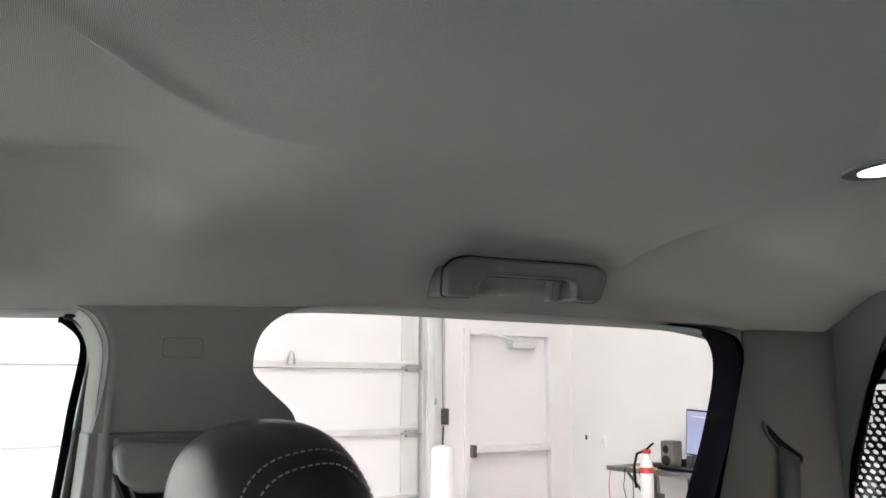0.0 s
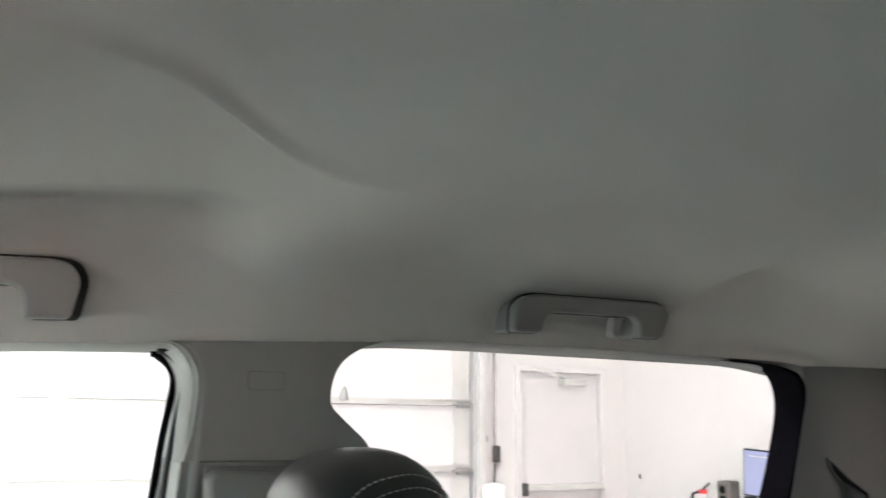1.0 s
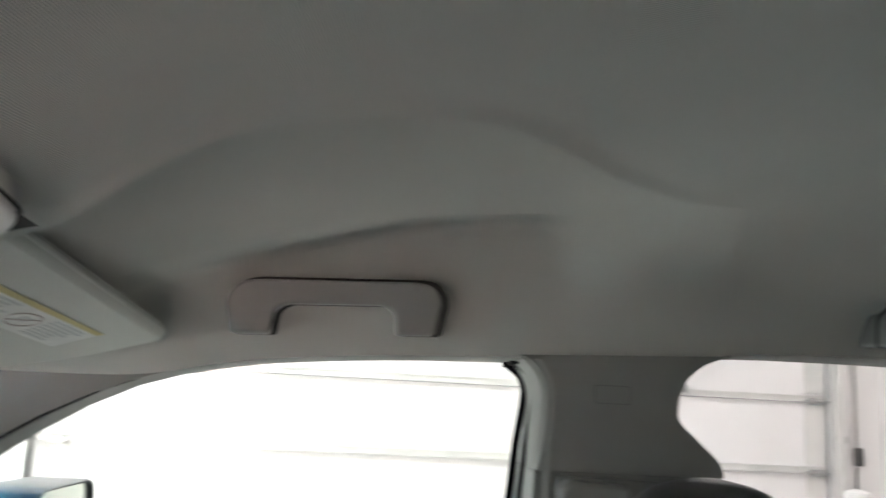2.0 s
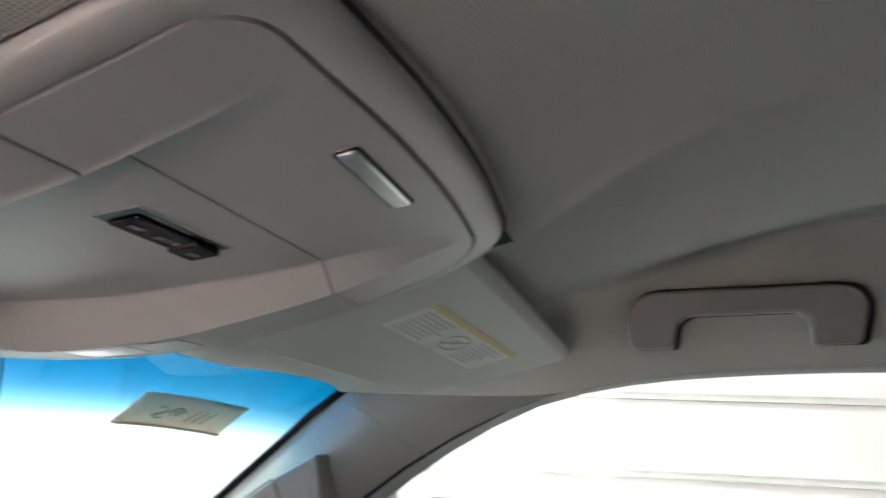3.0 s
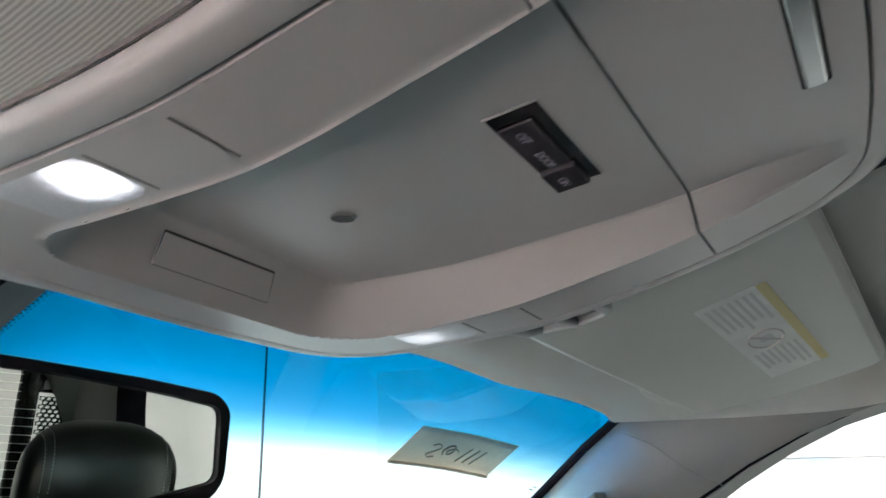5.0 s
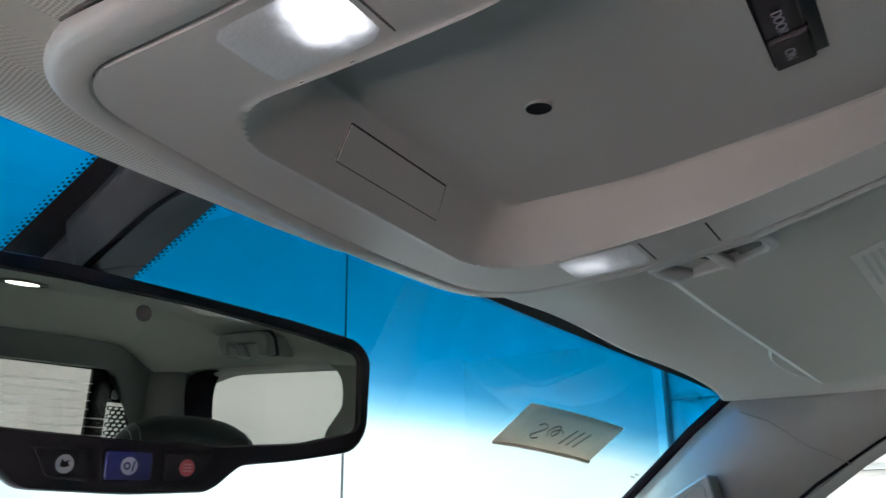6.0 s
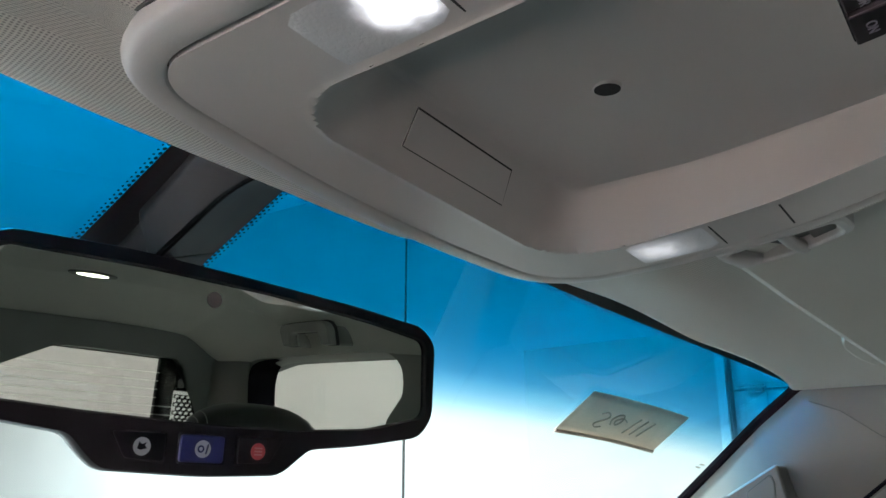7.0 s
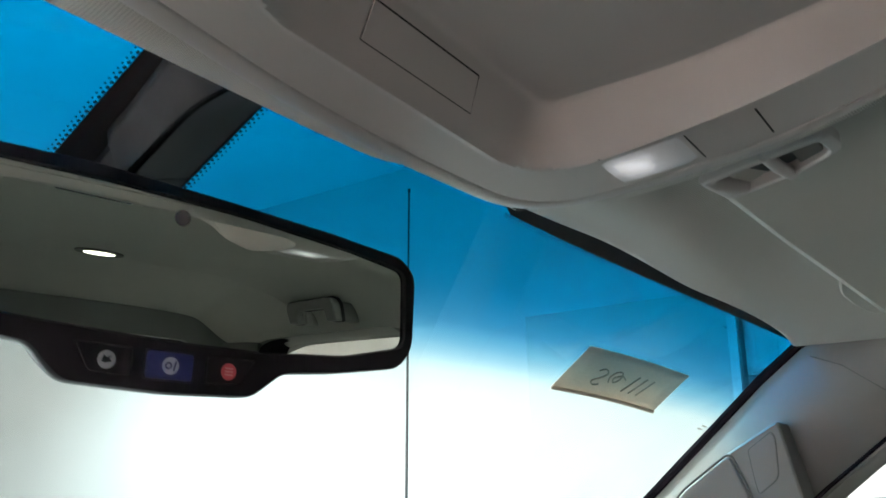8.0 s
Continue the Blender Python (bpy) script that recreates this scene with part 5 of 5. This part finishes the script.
def sun_visor(s):
    top = thing("sun_visor", "grey cloth sun visor with a warning label, folded up" if s > 0 else "grey cloth sun visor, folded up", "sun visor", (s * 0.42, 0.42, 1.74))
    out = rounded([(0.222, 0.515), (0.262, 0.534), (0.357, 0.524), (0.48, 0.5085), (0.626, 0.4905), (0.652, 0.400), (0.640, 0.303), (0.200, 0.330)], [0.006, 0.008, 0.02, 0.02, 0.018, 0.04, 0.02, 0.01], 5)
    place = lambda u, v, w: (s * u, v, visor_z(u, v) + w)
    part("body", prism(out, 0.0, 0.017, place), VISOR_CLOTH, top, bevel=0.006)
    part("piping", tube([place(u, v, 0.0075) for u, v in out], 0.0016, 6, closed=True), VISOR_CLOTH, top)
    # pivot housing let into the visor's inner front corner: a rim with two pockets and the rod's knuckle
    flat = lambda u, v, w: (s * u, v, 1.7125 - w + 0.05 * (0.5 - v))
    mid = Vector((0.234, 0.490))
    shape = rounded([(0.226, 0.536), (0.266, 0.530), (0.257, 0.498), (0.249, 0.479), (0.230, 0.452), (0.202, 0.455), (0.212, 0.490)], [0.006, 0.008, 0.02, 0.02, 0.010, 0.006, 0.02], 5)
    inner = [tuple(mid + (Vector(p) - mid) * 0.80) for p in shape]
    pivot = part("pivot_housing", frame_slab(shape, inner, -0.010, 0.0, flat), PLASTIC, top, "grey plastic pivot housing", bevel=0.0018)
    # floor coloured dark to stand in for the shade inside the pockets
    part("shaded_pocket_floor", prism(inner, -0.0105, -0.0085, flat), DARK_GREY, pivot)
    part("bridge", tube([flat(0.213, 0.492, -0.003), flat(0.232, 0.490, -0.0015), flat(0.253, 0.487, -0.003)], 0.0042, 10), PLASTIC, pivot)
    part("knuckle", tube([flat(0.226, 0.5335, -0.004), flat(0.236, 0.529, -0.003), flat(0.250, 0.522, -0.003), flat(0.258, 0.516, -0.004)], [0.003, 0.0056, 0.0062, 0.004], 12), PLASTIC, pivot)
    # near-black plate that paints in the shade of the front pocket
    part("slot", prism(rounded([(0.226, 0.519), (0.238, 0.511), (0.236, 0.499), (0.222, 0.499)], 0.003, 3), -0.0084, -0.0078, flat), DARK_GAP, pivot)
    part("flap", prism(rounded([(0.223, 0.4795), (0.2445, 0.4795), (0.234, 0.4640), (0.2165, 0.4640)], 0.002, 3), -0.0084, -0.0050, flat), HANDLE, pivot, bevel=0.001)
    # flat catch tucked under the visor's front edge
    stop = thing("visor_catch", "small grey plastic visor catch under the visor's edge", "clip", (s * 0.54, 0.506, 1.70))
    tab = rounded([(0.484, 0.500), (0.487, 0.511), (0.512, 0.5165), (0.556, 0.5125), (0.594, 0.5035), (0.596, 0.492)], [0.004, 0.008, 0.012, 0.02, 0.012, 0.004], 5)
    part("body", prism(tab, 0.0065, 0.026, place), VISOR_CLOTH, stop, bevel=0.002)
    if s > 0:
        lab = thing("warning_label", "faded white paper warning label on the visor", "label", (0.44, 0.387, 1.73))
        def on(u, v, w):
            x, y = 0.332 + 0.236 * u - 0.014 * v, 0.424 - 0.021 * u - 0.054 * v
            return (x, y, visor_z(x, y) - w)

        part("sheet", prism(rect(0, 0, 1, 1), 0.0002, 0.0006, on), PAPER, lab, smooth=False)
        part("heading_strip", prism(rect(0, 0.86, 1, 1), 0.0007, 0.0009, on), PALE_YELLOW, lab, smooth=False)
        rng = random.Random(5)
        for k in range(7):
            v = 0.10 + 0.105 * k
            for u0, u1 in ((0.04, 0.36 - 0.08 * rng.random()), (0.63, 0.95 - 0.12 * rng.random())):
                part("text_bar", prism(rect(u0, v, u1, v + 0.045), 0.0007, 0.0009, on), INK, lab, smooth=False)
        ring = [on(0.5 + 0.10 * math.cos(a), 0.45 + 0.26 * math.sin(a), 0.0008) for a in (2 * math.pi * k / 28 for k in range(28))]
        part("ban_sign", tube(ring, 0.0008, 5, closed=True), RED_INK, lab)
        part("ban_stroke", tube([on(0.43, 0.28, 0.0008), on(0.57, 0.62, 0.0008)], 0.0008, 5), RED_INK, lab)
        part("figure_bar", prism(rect(0.46, 0.36, 0.53, 0.56), 0.0007, 0.0009, on), INK, lab, smooth=False)


sun_visor(1)
sun_visor(-1)


# ---- grab handles ----
def grab_handle(s, yc, zc, length, slope, hook, label, h):
    top = thing("grab_handle", label, "grab handle", (s * 0.655, yc, zc), group="roof grab handles")
    L = length / 2
    foot = 0.052
    out = [(-L + 0.006, -h), (-L, 0.010), (-L + 0.012, h - 0.004), (-L + 0.03, h), (L - 0.03, h), (L - 0.012, h - 0.004), (L, 0.010), (L - 0.006, -h),
           (L - foot, -h), (L - foot - 0.004, -0.004), (L - foot - 0.016, 0.004), (-L + foot + 0.016, 0.004), (-L + foot + 0.004, -0.004), (-L + foot, -h)]
    out = rounded(out, [0.006, 0.02, 0.02, 0.02, 0.02, 0.02, 0.02, 0.006, 0.004, 0.010, 0.010, 0.010, 0.010, 0.004], 4)
    lean = 0.35
    place = lambda u, v, w: (s * (0.668 - w - lean * (v + h)), yc + u, zc + v + slope * u)
    # dark plate offset behind the grip, coloured to imitate the shade round it
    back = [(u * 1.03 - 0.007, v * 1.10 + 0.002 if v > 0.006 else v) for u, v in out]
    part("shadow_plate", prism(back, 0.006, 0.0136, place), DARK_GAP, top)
    part("grip", prism(out, 0.014, 0.034, place), HANDLE, top, bevel=0.005)
    for k in (-1, 1):
        blk = rounded(rect(min(k * (L - 0.008), k * (L - foot + 0.004)), -h + 0.002, max(k * (L - 0.008), k * (L - foot + 0.004)), h - 0.008), 0.006, 3)
        part("foot", prism(blk, -0.030, 0.0138, place), HANDLE, top, bevel=0.003)
    if hook:
        u = -0.05 * 1
        bm = prism(rounded([(u - 0.009, 0.002), (u + 0.009, 0.002), (u + 0.008, -0.020), (u + 0.003, -0.027), (u - 0.006, -0.026), (u - 0.009, -0.018)], 0.003, 3), 0.010, 0.026, place)
        part("coat_hook", bm, HANDLE, top, "folding coat hook", bevel=0.003)
    return top


for s in (1, -1):
    grab_handle(s, 0.1175, 1.7715, 0.247, -0.045, False, "grey plastic grab handle above the front side window", 0.030)
    grab_handle(s, -0.704, 1.796, 0.286, -0.02, True, "grey plastic grab handle with coat hook above rear window", 0.026)


# ---- rear-view mirror ----
def rear_view_mirror():
    n = Vector((-0.191, -0.980, -0.058)).normalized()
    ux = Vector((-n.y, n.x, 0)).normalized()
    uz = ux.cross(-n).normalized() if ux.cross(-n).z > 0 else -(ux.cross(-n).normalized())
    p0 = Vector((0.136, 0.695, 1.637))
    at = lambda u, v, w: tuple(p0 + ux * u + uz * v + n * w)
    top = thing("rear_view_mirror", "black framed rear-view mirror with three buttons", "mirror", at(-0.13, 0, -0.03))
    shell = [(-0.258, 0.0415), (-0.20, 0.0435), (-0.13, 0.0405), (-0.06, 0.0365), (-0.008, 0.0315), (0.0035, 0.022), (0.0035, -0.024), (-0.006, -0.0365), (-0.05, -0.0435), (-0.086, -0.047),
             (-0.094, -0.053), (-0.104, -0.061), (-0.15, -0.0625), (-0.20, -0.0605), (-0.209, -0.053), (-0.216, -0.045), (-0.255, -0.040), (-0.268, -0.030), (-0.270, 0.026)]
    shell = rounded(shell, 0.010, 4)
    cx, cy = -0.133, -0.004
    rows = []
    for w, k in ((-0.034, 0.30), (-0.033, 0.62), (-0.028, 0.86), (-0.018, 0.965), (-0.006, 1.0), (0.001, 1.0), (0.0035, 0.992), (0.0042, 0.975)):
        rows.append([at(cx + (u - cx) * k, cy + (v - cy) * (k if w < 0 else 1 - (1 - k) * 1.6), w) for u, v in shell])
    bm = grid(rows, close=True)
    bm.faces.new([v for v in list(bm.verts)[: len(shell)]])
    bm.faces.new([v for v in list(bm.verts)[-len(shell):]])
    bmesh.ops.recalc_face_normals(bm, faces=bm.faces)
    part("housing", bm, BLACK, top)
    pane = rounded([(-0.255, 0.0335), (-0.19, 0.0345), (-0.12, 0.0325), (-0.05, 0.0270), (-0.0095, 0.0215), (-0.0075, -0.024), (-0.05, -0.0335), (-0.10, -0.0370), (-0.15, -0.0370), (-0.21, -0.0345), (-0.255, -0.0315), (-0.262, -0.02), (-0.262, 0.026)], 0.007, 4)
    rim = [(cx + (u - cx) * 1.02, cy + (v - cy) * 1.03) for u, v in pane]
    part("glass_rim", frame_slab(rim, pane, 0.0035, 0.0062, at), GLOSS_BLACK, top)
    part("mirror_glass", prism(pane, 0.003, 0.0050, at), MIRROR, top, "silvered mirror glass", )
    eye = Vector((-0.0155, 0.7193, 1.6617)) - p0
    eu, ev = eye.dot(ux), eye.dot(uz)
    part("light_sensor", prism([(eu + 0.0042 * math.cos(t), ev + 0.0042 * math.sin(t)) for t in (2 * math.pi * k / 24 for k in range(24))], 0.0045, 0.0053, at), DARK_GAP, top, "round dark light sensor in the glass")
    for i, (u, mat, lab) in enumerate(((-0.1825, BLACK, "black button with a white mark"), (-0.1515, BLUE_KEY, "blue button with a white mark"), (-0.1205, BLACK, "black button with a red mark"))):
        w2 = 0.0115 if i != 1 else 0.0118
        o = rect(u - w2, -0.0555, u + w2, -0.0425)
        if i == 0:
            o = [(u - w2 - 0.003, -0.0425), (u - w2 + 0.004, -0.0545), (u + w2, -0.0555), (u + w2, -0.0425)]
        if i == 2:
            o = [(u - w2, -0.0425), (u - w2, -0.0555), (u + w2 - 0.004, -0.0545), (u + w2 + 0.003, -0.0425)]
        part("button_well", prism(rounded([(u + (a - u) * 1.1, -0.049 + (b + 0.049) * 1.14) for a, b in o], 0.0015, 2), 0.003, 0.0046, at), GLOSS_BLACK, top)
        btn = part("button", prism(rounded(o, 0.0018, 3), 0.003, 0.0060, at), mat, top, lab, bevel=0.0006)
        ink = RED_KEY if i == 2 else PRINT
        disc = lambda r, x0=0.0: [(u + x0 + r * math.cos(a), -0.049 + r * math.sin(a)) for a in (2 * math.pi * k / 22 for k in range(22))]
        seal = part("mark_disc", prism(disc(0.0042), 0.0060, 0.0063, at), ink, btn, "round printed mark", smooth=False)
        if i == 0:
            part("mark", prism([(u - 0.0024, -0.0500), (u - 0.0016, -0.0468), (u - 0.0002, -0.0480), (u + 0.0022, -0.0470), (u + 0.0012, -0.0484), (u + 0.0024, -0.0498), (u - 0.0006, -0.0506)], 0.0063, 0.0065, at), BLACK, seal, smooth=False)
        elif i == 1:
            part("mark", frame_slab(disc(0.0018, -0.0012), disc(0.0010, -0.0012), 0.0063, 0.0065, at), BLUE_KEY, seal, smooth=False)
            part("mark", prism([(u + 0.0012, -0.0514), (u + 0.0020, -0.0514), (u + 0.0030, -0.0466), (u + 0.0022, -0.0466)], 0.0063, 0.0065, at), BLUE_KEY, seal, smooth=False)
        else:
            for y in (-0.0506, -0.0490, -0.0474):
                part("mark", prism(rect(u - 0.0022, y - 0.0004, u + 0.0022, y + 0.0004), 0.0063, 0.0065, at), PALE_RED, seal, smooth=False)
    # neck between housing and windscreen foot
    part("neck", tube([(-0.02, 0.768, 1.690), (-0.014, 0.762, 1.672), (-0.006, 0.748, 1.650), (-0.002, 0.738, 1.640)], [0.013, 0.012, 0.012, 0.014], 12), DARK_GREY, top, "dark grey plastic neck")
    cov = thing("sensor_cover", "dark grey plastic cover on windscreen above the mirror", "cover", (-0.02, 0.70, 1.735))
    # station: distance along the glass, left edge, ridge, right edge
    stations = smooth_line([(0.640, -0.046, -0.006, 0.028), (0.665, -0.046, -0.012, 0.023), (0.683, -0.0455, -0.0215, 0.018), (0.702, -0.0435, -0.0285, 0.0108),
                            (0.730, -0.0412, -0.0290, 0.0105), (0.752, -0.0400, -0.0290, 0.0105), (0.757, -0.0345, -0.0288, 0.0108), (0.790, -0.0335, -0.0285, 0.0112)], 4)
    left_face, right_face = [], []
    for y, xl, xm, xr in stations:
        z = glass_z(0, y)
        left_face.append([(xl - 0.001, y, z - 0.007), (xl, y, z - 0.013), (xl + 0.002, y, z - 0.0155), (xl + (xm - xl) * 0.6, y, z - 0.024), (xm - 0.002, y, z - 0.0295), (xm, y, z - 0.0302)])
        right_face.append([(xm + 0.0003, y, z - 0.0302), (xm + 0.003, y, z - 0.0288), (xm + (xr - xm) * 0.6, y, z - 0.0215), (xr - 0.001, y, z - 0.0165), (xr, y, z - 0.014), (xr + 0.001, y, z - 0.007)])
    part("shell", grid(left_face), COVER_GREY, cov, solid=0.0015)
    part("side_cover", grid(right_face), BLACK, cov, "black lower half of the cover", solid=0.0015)


rear_view_mirror()


# ---- card on the windscreen ----
def card():
    top = thing("windscreen_card", "brown card with pencil marks taped to windscreen", "card", (0.62, 0.77, 1.64))
    A, B, C, D = Vector((0.5115, 0.7556)), Vector((0.677, 0.716)), Vector((0.701, 0.773)), Vector((0.535, 0.817))

    def on(u, v, w):
        p = (A * (1 - u) + B * u) * (1 - v) + (D * (1 - u) + C * u) * v
        return (p.x, p.y, glass_z(p.x, p.y) - 0.004 - w)

    bm = grid([[on(i / 8, j / 6, 0.0) for i in range(9)] for j in range(7)])
    part("sheet", bm, CARD, top, solid=0.0008)
    part("edge_fold", grid([[on(i / 8, v, 0.002) for i in range(9)] for v in (0.93, 1.0)]), CARD, top, solid=0.0008)
    strokes = [[(u + 0.05 * (1 - t), 0.34 + 0.40 * t) for t in (0, 0.5, 1)] for u in (0.57, 0.645, 0.72)]
    # two rounded scribbles beside the strokes
    strokes.append([(0.335, 0.70), (0.29, 0.74), (0.255, 0.66), (0.30, 0.56), (0.335, 0.45), (0.29, 0.36), (0.245, 0.42)])
    strokes.append([(0.40, 0.62), (0.375, 0.50), (0.40, 0.37), (0.45, 0.36), (0.47, 0.50), (0.44, 0.60), (0.415, 0.50), (0.47, 0.42), (0.52, 0.48)])
    for line in strokes:
        part("pencil_bar", tube([on(u, v, 0.0012) for u, v in smooth_line(line, 4)], 0.0009, 5), PENCIL, top)


card()


# ---- outside: aerial and door mirrors ----
def aerial():
    top = thing("aerial", "thin black whip aerial on the front wing", "aerial", (0.86, 1.274, 1.05))
    part("mast", tube([(0.86, 1.274, 1.08), (0.86, 1.274, 1.6), (0.86, 1.274, 2.058)], [0.0028, 0.0024, 0.0016], 8), MAST, top)
    part("tip", lathe([(0, -0.004), (0.0028, -0.003), (0.0028, 0.003), (0, 0.004)], (0.86, 1.274, 2.06), 10), MAST, top)
    part("base", lathe([(0.018, 0), (0.016, 0.02), (0.006, 0.04), (0.004, 0.06)], (0.86, 1.274, 1.03), 14), MAST, top)


def door_mirror(s):
    top = thing("door_mirror", "grey door mirror outside the front window", "mirror", (s * 1.0, 0.55, 1.38))
    out = rounded(rect(0.905, 1.27, 1.11, 1.522), 0.035, 6)
    rows = []
    cx, cz = 1.0, 1.39
    for y, k in ((0.66, 0.45), (0.65, 0.75), (0.62, 0.94), (0.58, 1.0), (0.50, 1.0), (0.495, 0.985), (0.500, 0.955)):
        rows.append([(s * (cx + (x - cx) * k), y - 0.10 * (x - 1.0), cz + (z - cz) * k) for x, z in out])
    bm = grid(rows, close=True)
    bm.faces.new(list(bm.verts)[: len(out)])
    part("shell", bm, DARK_GREY, top)
    part("glass", prism([(cx + (x - cx) * 0.955, cz + (z - cz) * 0.955) for x, z in out], 0.503, 0.506, lambda u, v, w: (s * u, w - 0.10 * (u - 1.0), v)), MIRROR, top, "mirror glass")
    part("arm", tube([(s * 0.79, 0.56, 1.31), (s * 0.85, 0.565, 1.31), (s * 0.92, 0.57, 1.32)], 0.028, 10), BLACK, top)


aerial()
door_mirror(1)
door_mirror(-1)


# ---- seats (upper parts) ----
def seat(s):
    top = thing("front_seat", "black leather front seat with stitched headrest", "seat", (s * 0.36, -0.30, 0.9))
    c = Vector((s * 0.351, -0.216, 1.515))

    def blob(hx, hy, hz, m, p=2.7):
        rows = []
        for j in range(25):
            b = -math.pi / 2 + math.pi * j / 24
            row = []
            for i in range(48):
                a = 2 * math.pi * i / 48
                f = lambda v: math.copysign(abs(v) ** (2 / p), v)
                x, y, z = f(math.cos(b)) * f(math.cos(a)), f(math.cos(b)) * f(math.sin(a)), f(math.sin(b))
                row.append(m @ Vector((hx * x, hy * y, hz * z)))
            rows.append(row)
        bm = grid(rows, close=True)
        bmesh.ops.remove_doubles(bm, verts=bm.verts, dist=1e-6)
        bmesh.ops.recalc_face_normals(bm, faces=bm.faces)
        return bm

    tilt = Matrix.Translation(c) @ Matrix.Rotation(radians(-10), 4, "X")
    rest = part("headrest", blob(0.123, 0.068, 0.105, tilt), LEATHER, top, "padded black leather headrest")
    # double rows of stitching round the side faces
    for side_x in (-1, 1):
        for off in (0.0, 0.011):
            bm = bmesh.new()
            xx = 0.088 + off
            r = (1 - (xx / 0.123) ** 2.7) ** (1 / 2.7)
            f = lambda v: math.copysign(abs(v) ** (2 / 2.7), v)
            ring = [Vector((side_x * xx, 0.0683 * r * f(math.cos(a)), 0.1054 * r * f(math.sin(a)))) for a in (2 * math.pi * i / 720 for i in range(720))]
            run, last = 0.0, ring[0]
            for i in range(1, 720):
                run += (ring[i] - last).length
                last = ring[i]
                if run > 0.0052:
                    run = 0.0
                    d = (ring[(i + 2) % 720] - ring[i - 2]).normalized()
                    m = tilt @ Matrix.Translation(ring[i]) @ Matrix.Rotation(math.atan2(d.z, d.y), 4, "X")
                    add_box(bm, (-0.0006, -0.0017, -0.0005), (0.0006, 0.0017, 0.0005), m)
            tagged(part("stitching", bm, THREAD, rest, "pale double stitching"), kind="stuff")
    for k in (-1, 1):
        part("post", tube([(c.x + k * 0.07, -0.235, 1.25), (c.x + k * 0.07, -0.225, 1.43)], 0.006, 10), CHROME, top)
    back = Matrix.Translation((s * 0.36, -0.30, 1.02)) @ Matrix.Rotation(radians(-14), 4, "X")
    part("backrest", blob(0.26, 0.085, 0.33, back, 3.5), LEATHER, top, "black leather backrest")
    part("cushion", blob(0.26, 0.26, 0.10, Matrix.Translation((s * 0.36, 0.0, 0.79)), 4.0), LEATHER, top)
    part("seat_base", box((s * 0.36 - 0.2, -0.26, 0.55), (s * 0.36 + 0.2, 0.2, 0.72)), LOWER, top, bevel=0.02)


seat(1)
seat(-1)


# ---- dome lamp on the rear roof ----
def dome_lamp():
    top = thing("dome_lamp", "small oval lit reading lamp in the headliner", "lamp", (0.17, -0.81, 1.87))
    c = (0.165, -0.815)
    place = lambda u, v, w: (c[0] + u, c[1] + v, roof_z(c[0] + u, c[1] + v) - w)
    oval = lambda a, b: [(a * math.cos(t), b * math.sin(t)) for t in (2 * math.pi * k / 28 for k in range(28))]
    part("bezel", frame_slab(oval(0.052, 0.030), oval(0.034, 0.020), -0.002, 0.004, place), TRIM, top, bevel=0.001)
    part("lens", prism(oval(0.034, 0.020), -0.001, 0.0042, place), DOME_GLOW, top, "warm glowing lens")


dome_lamp()
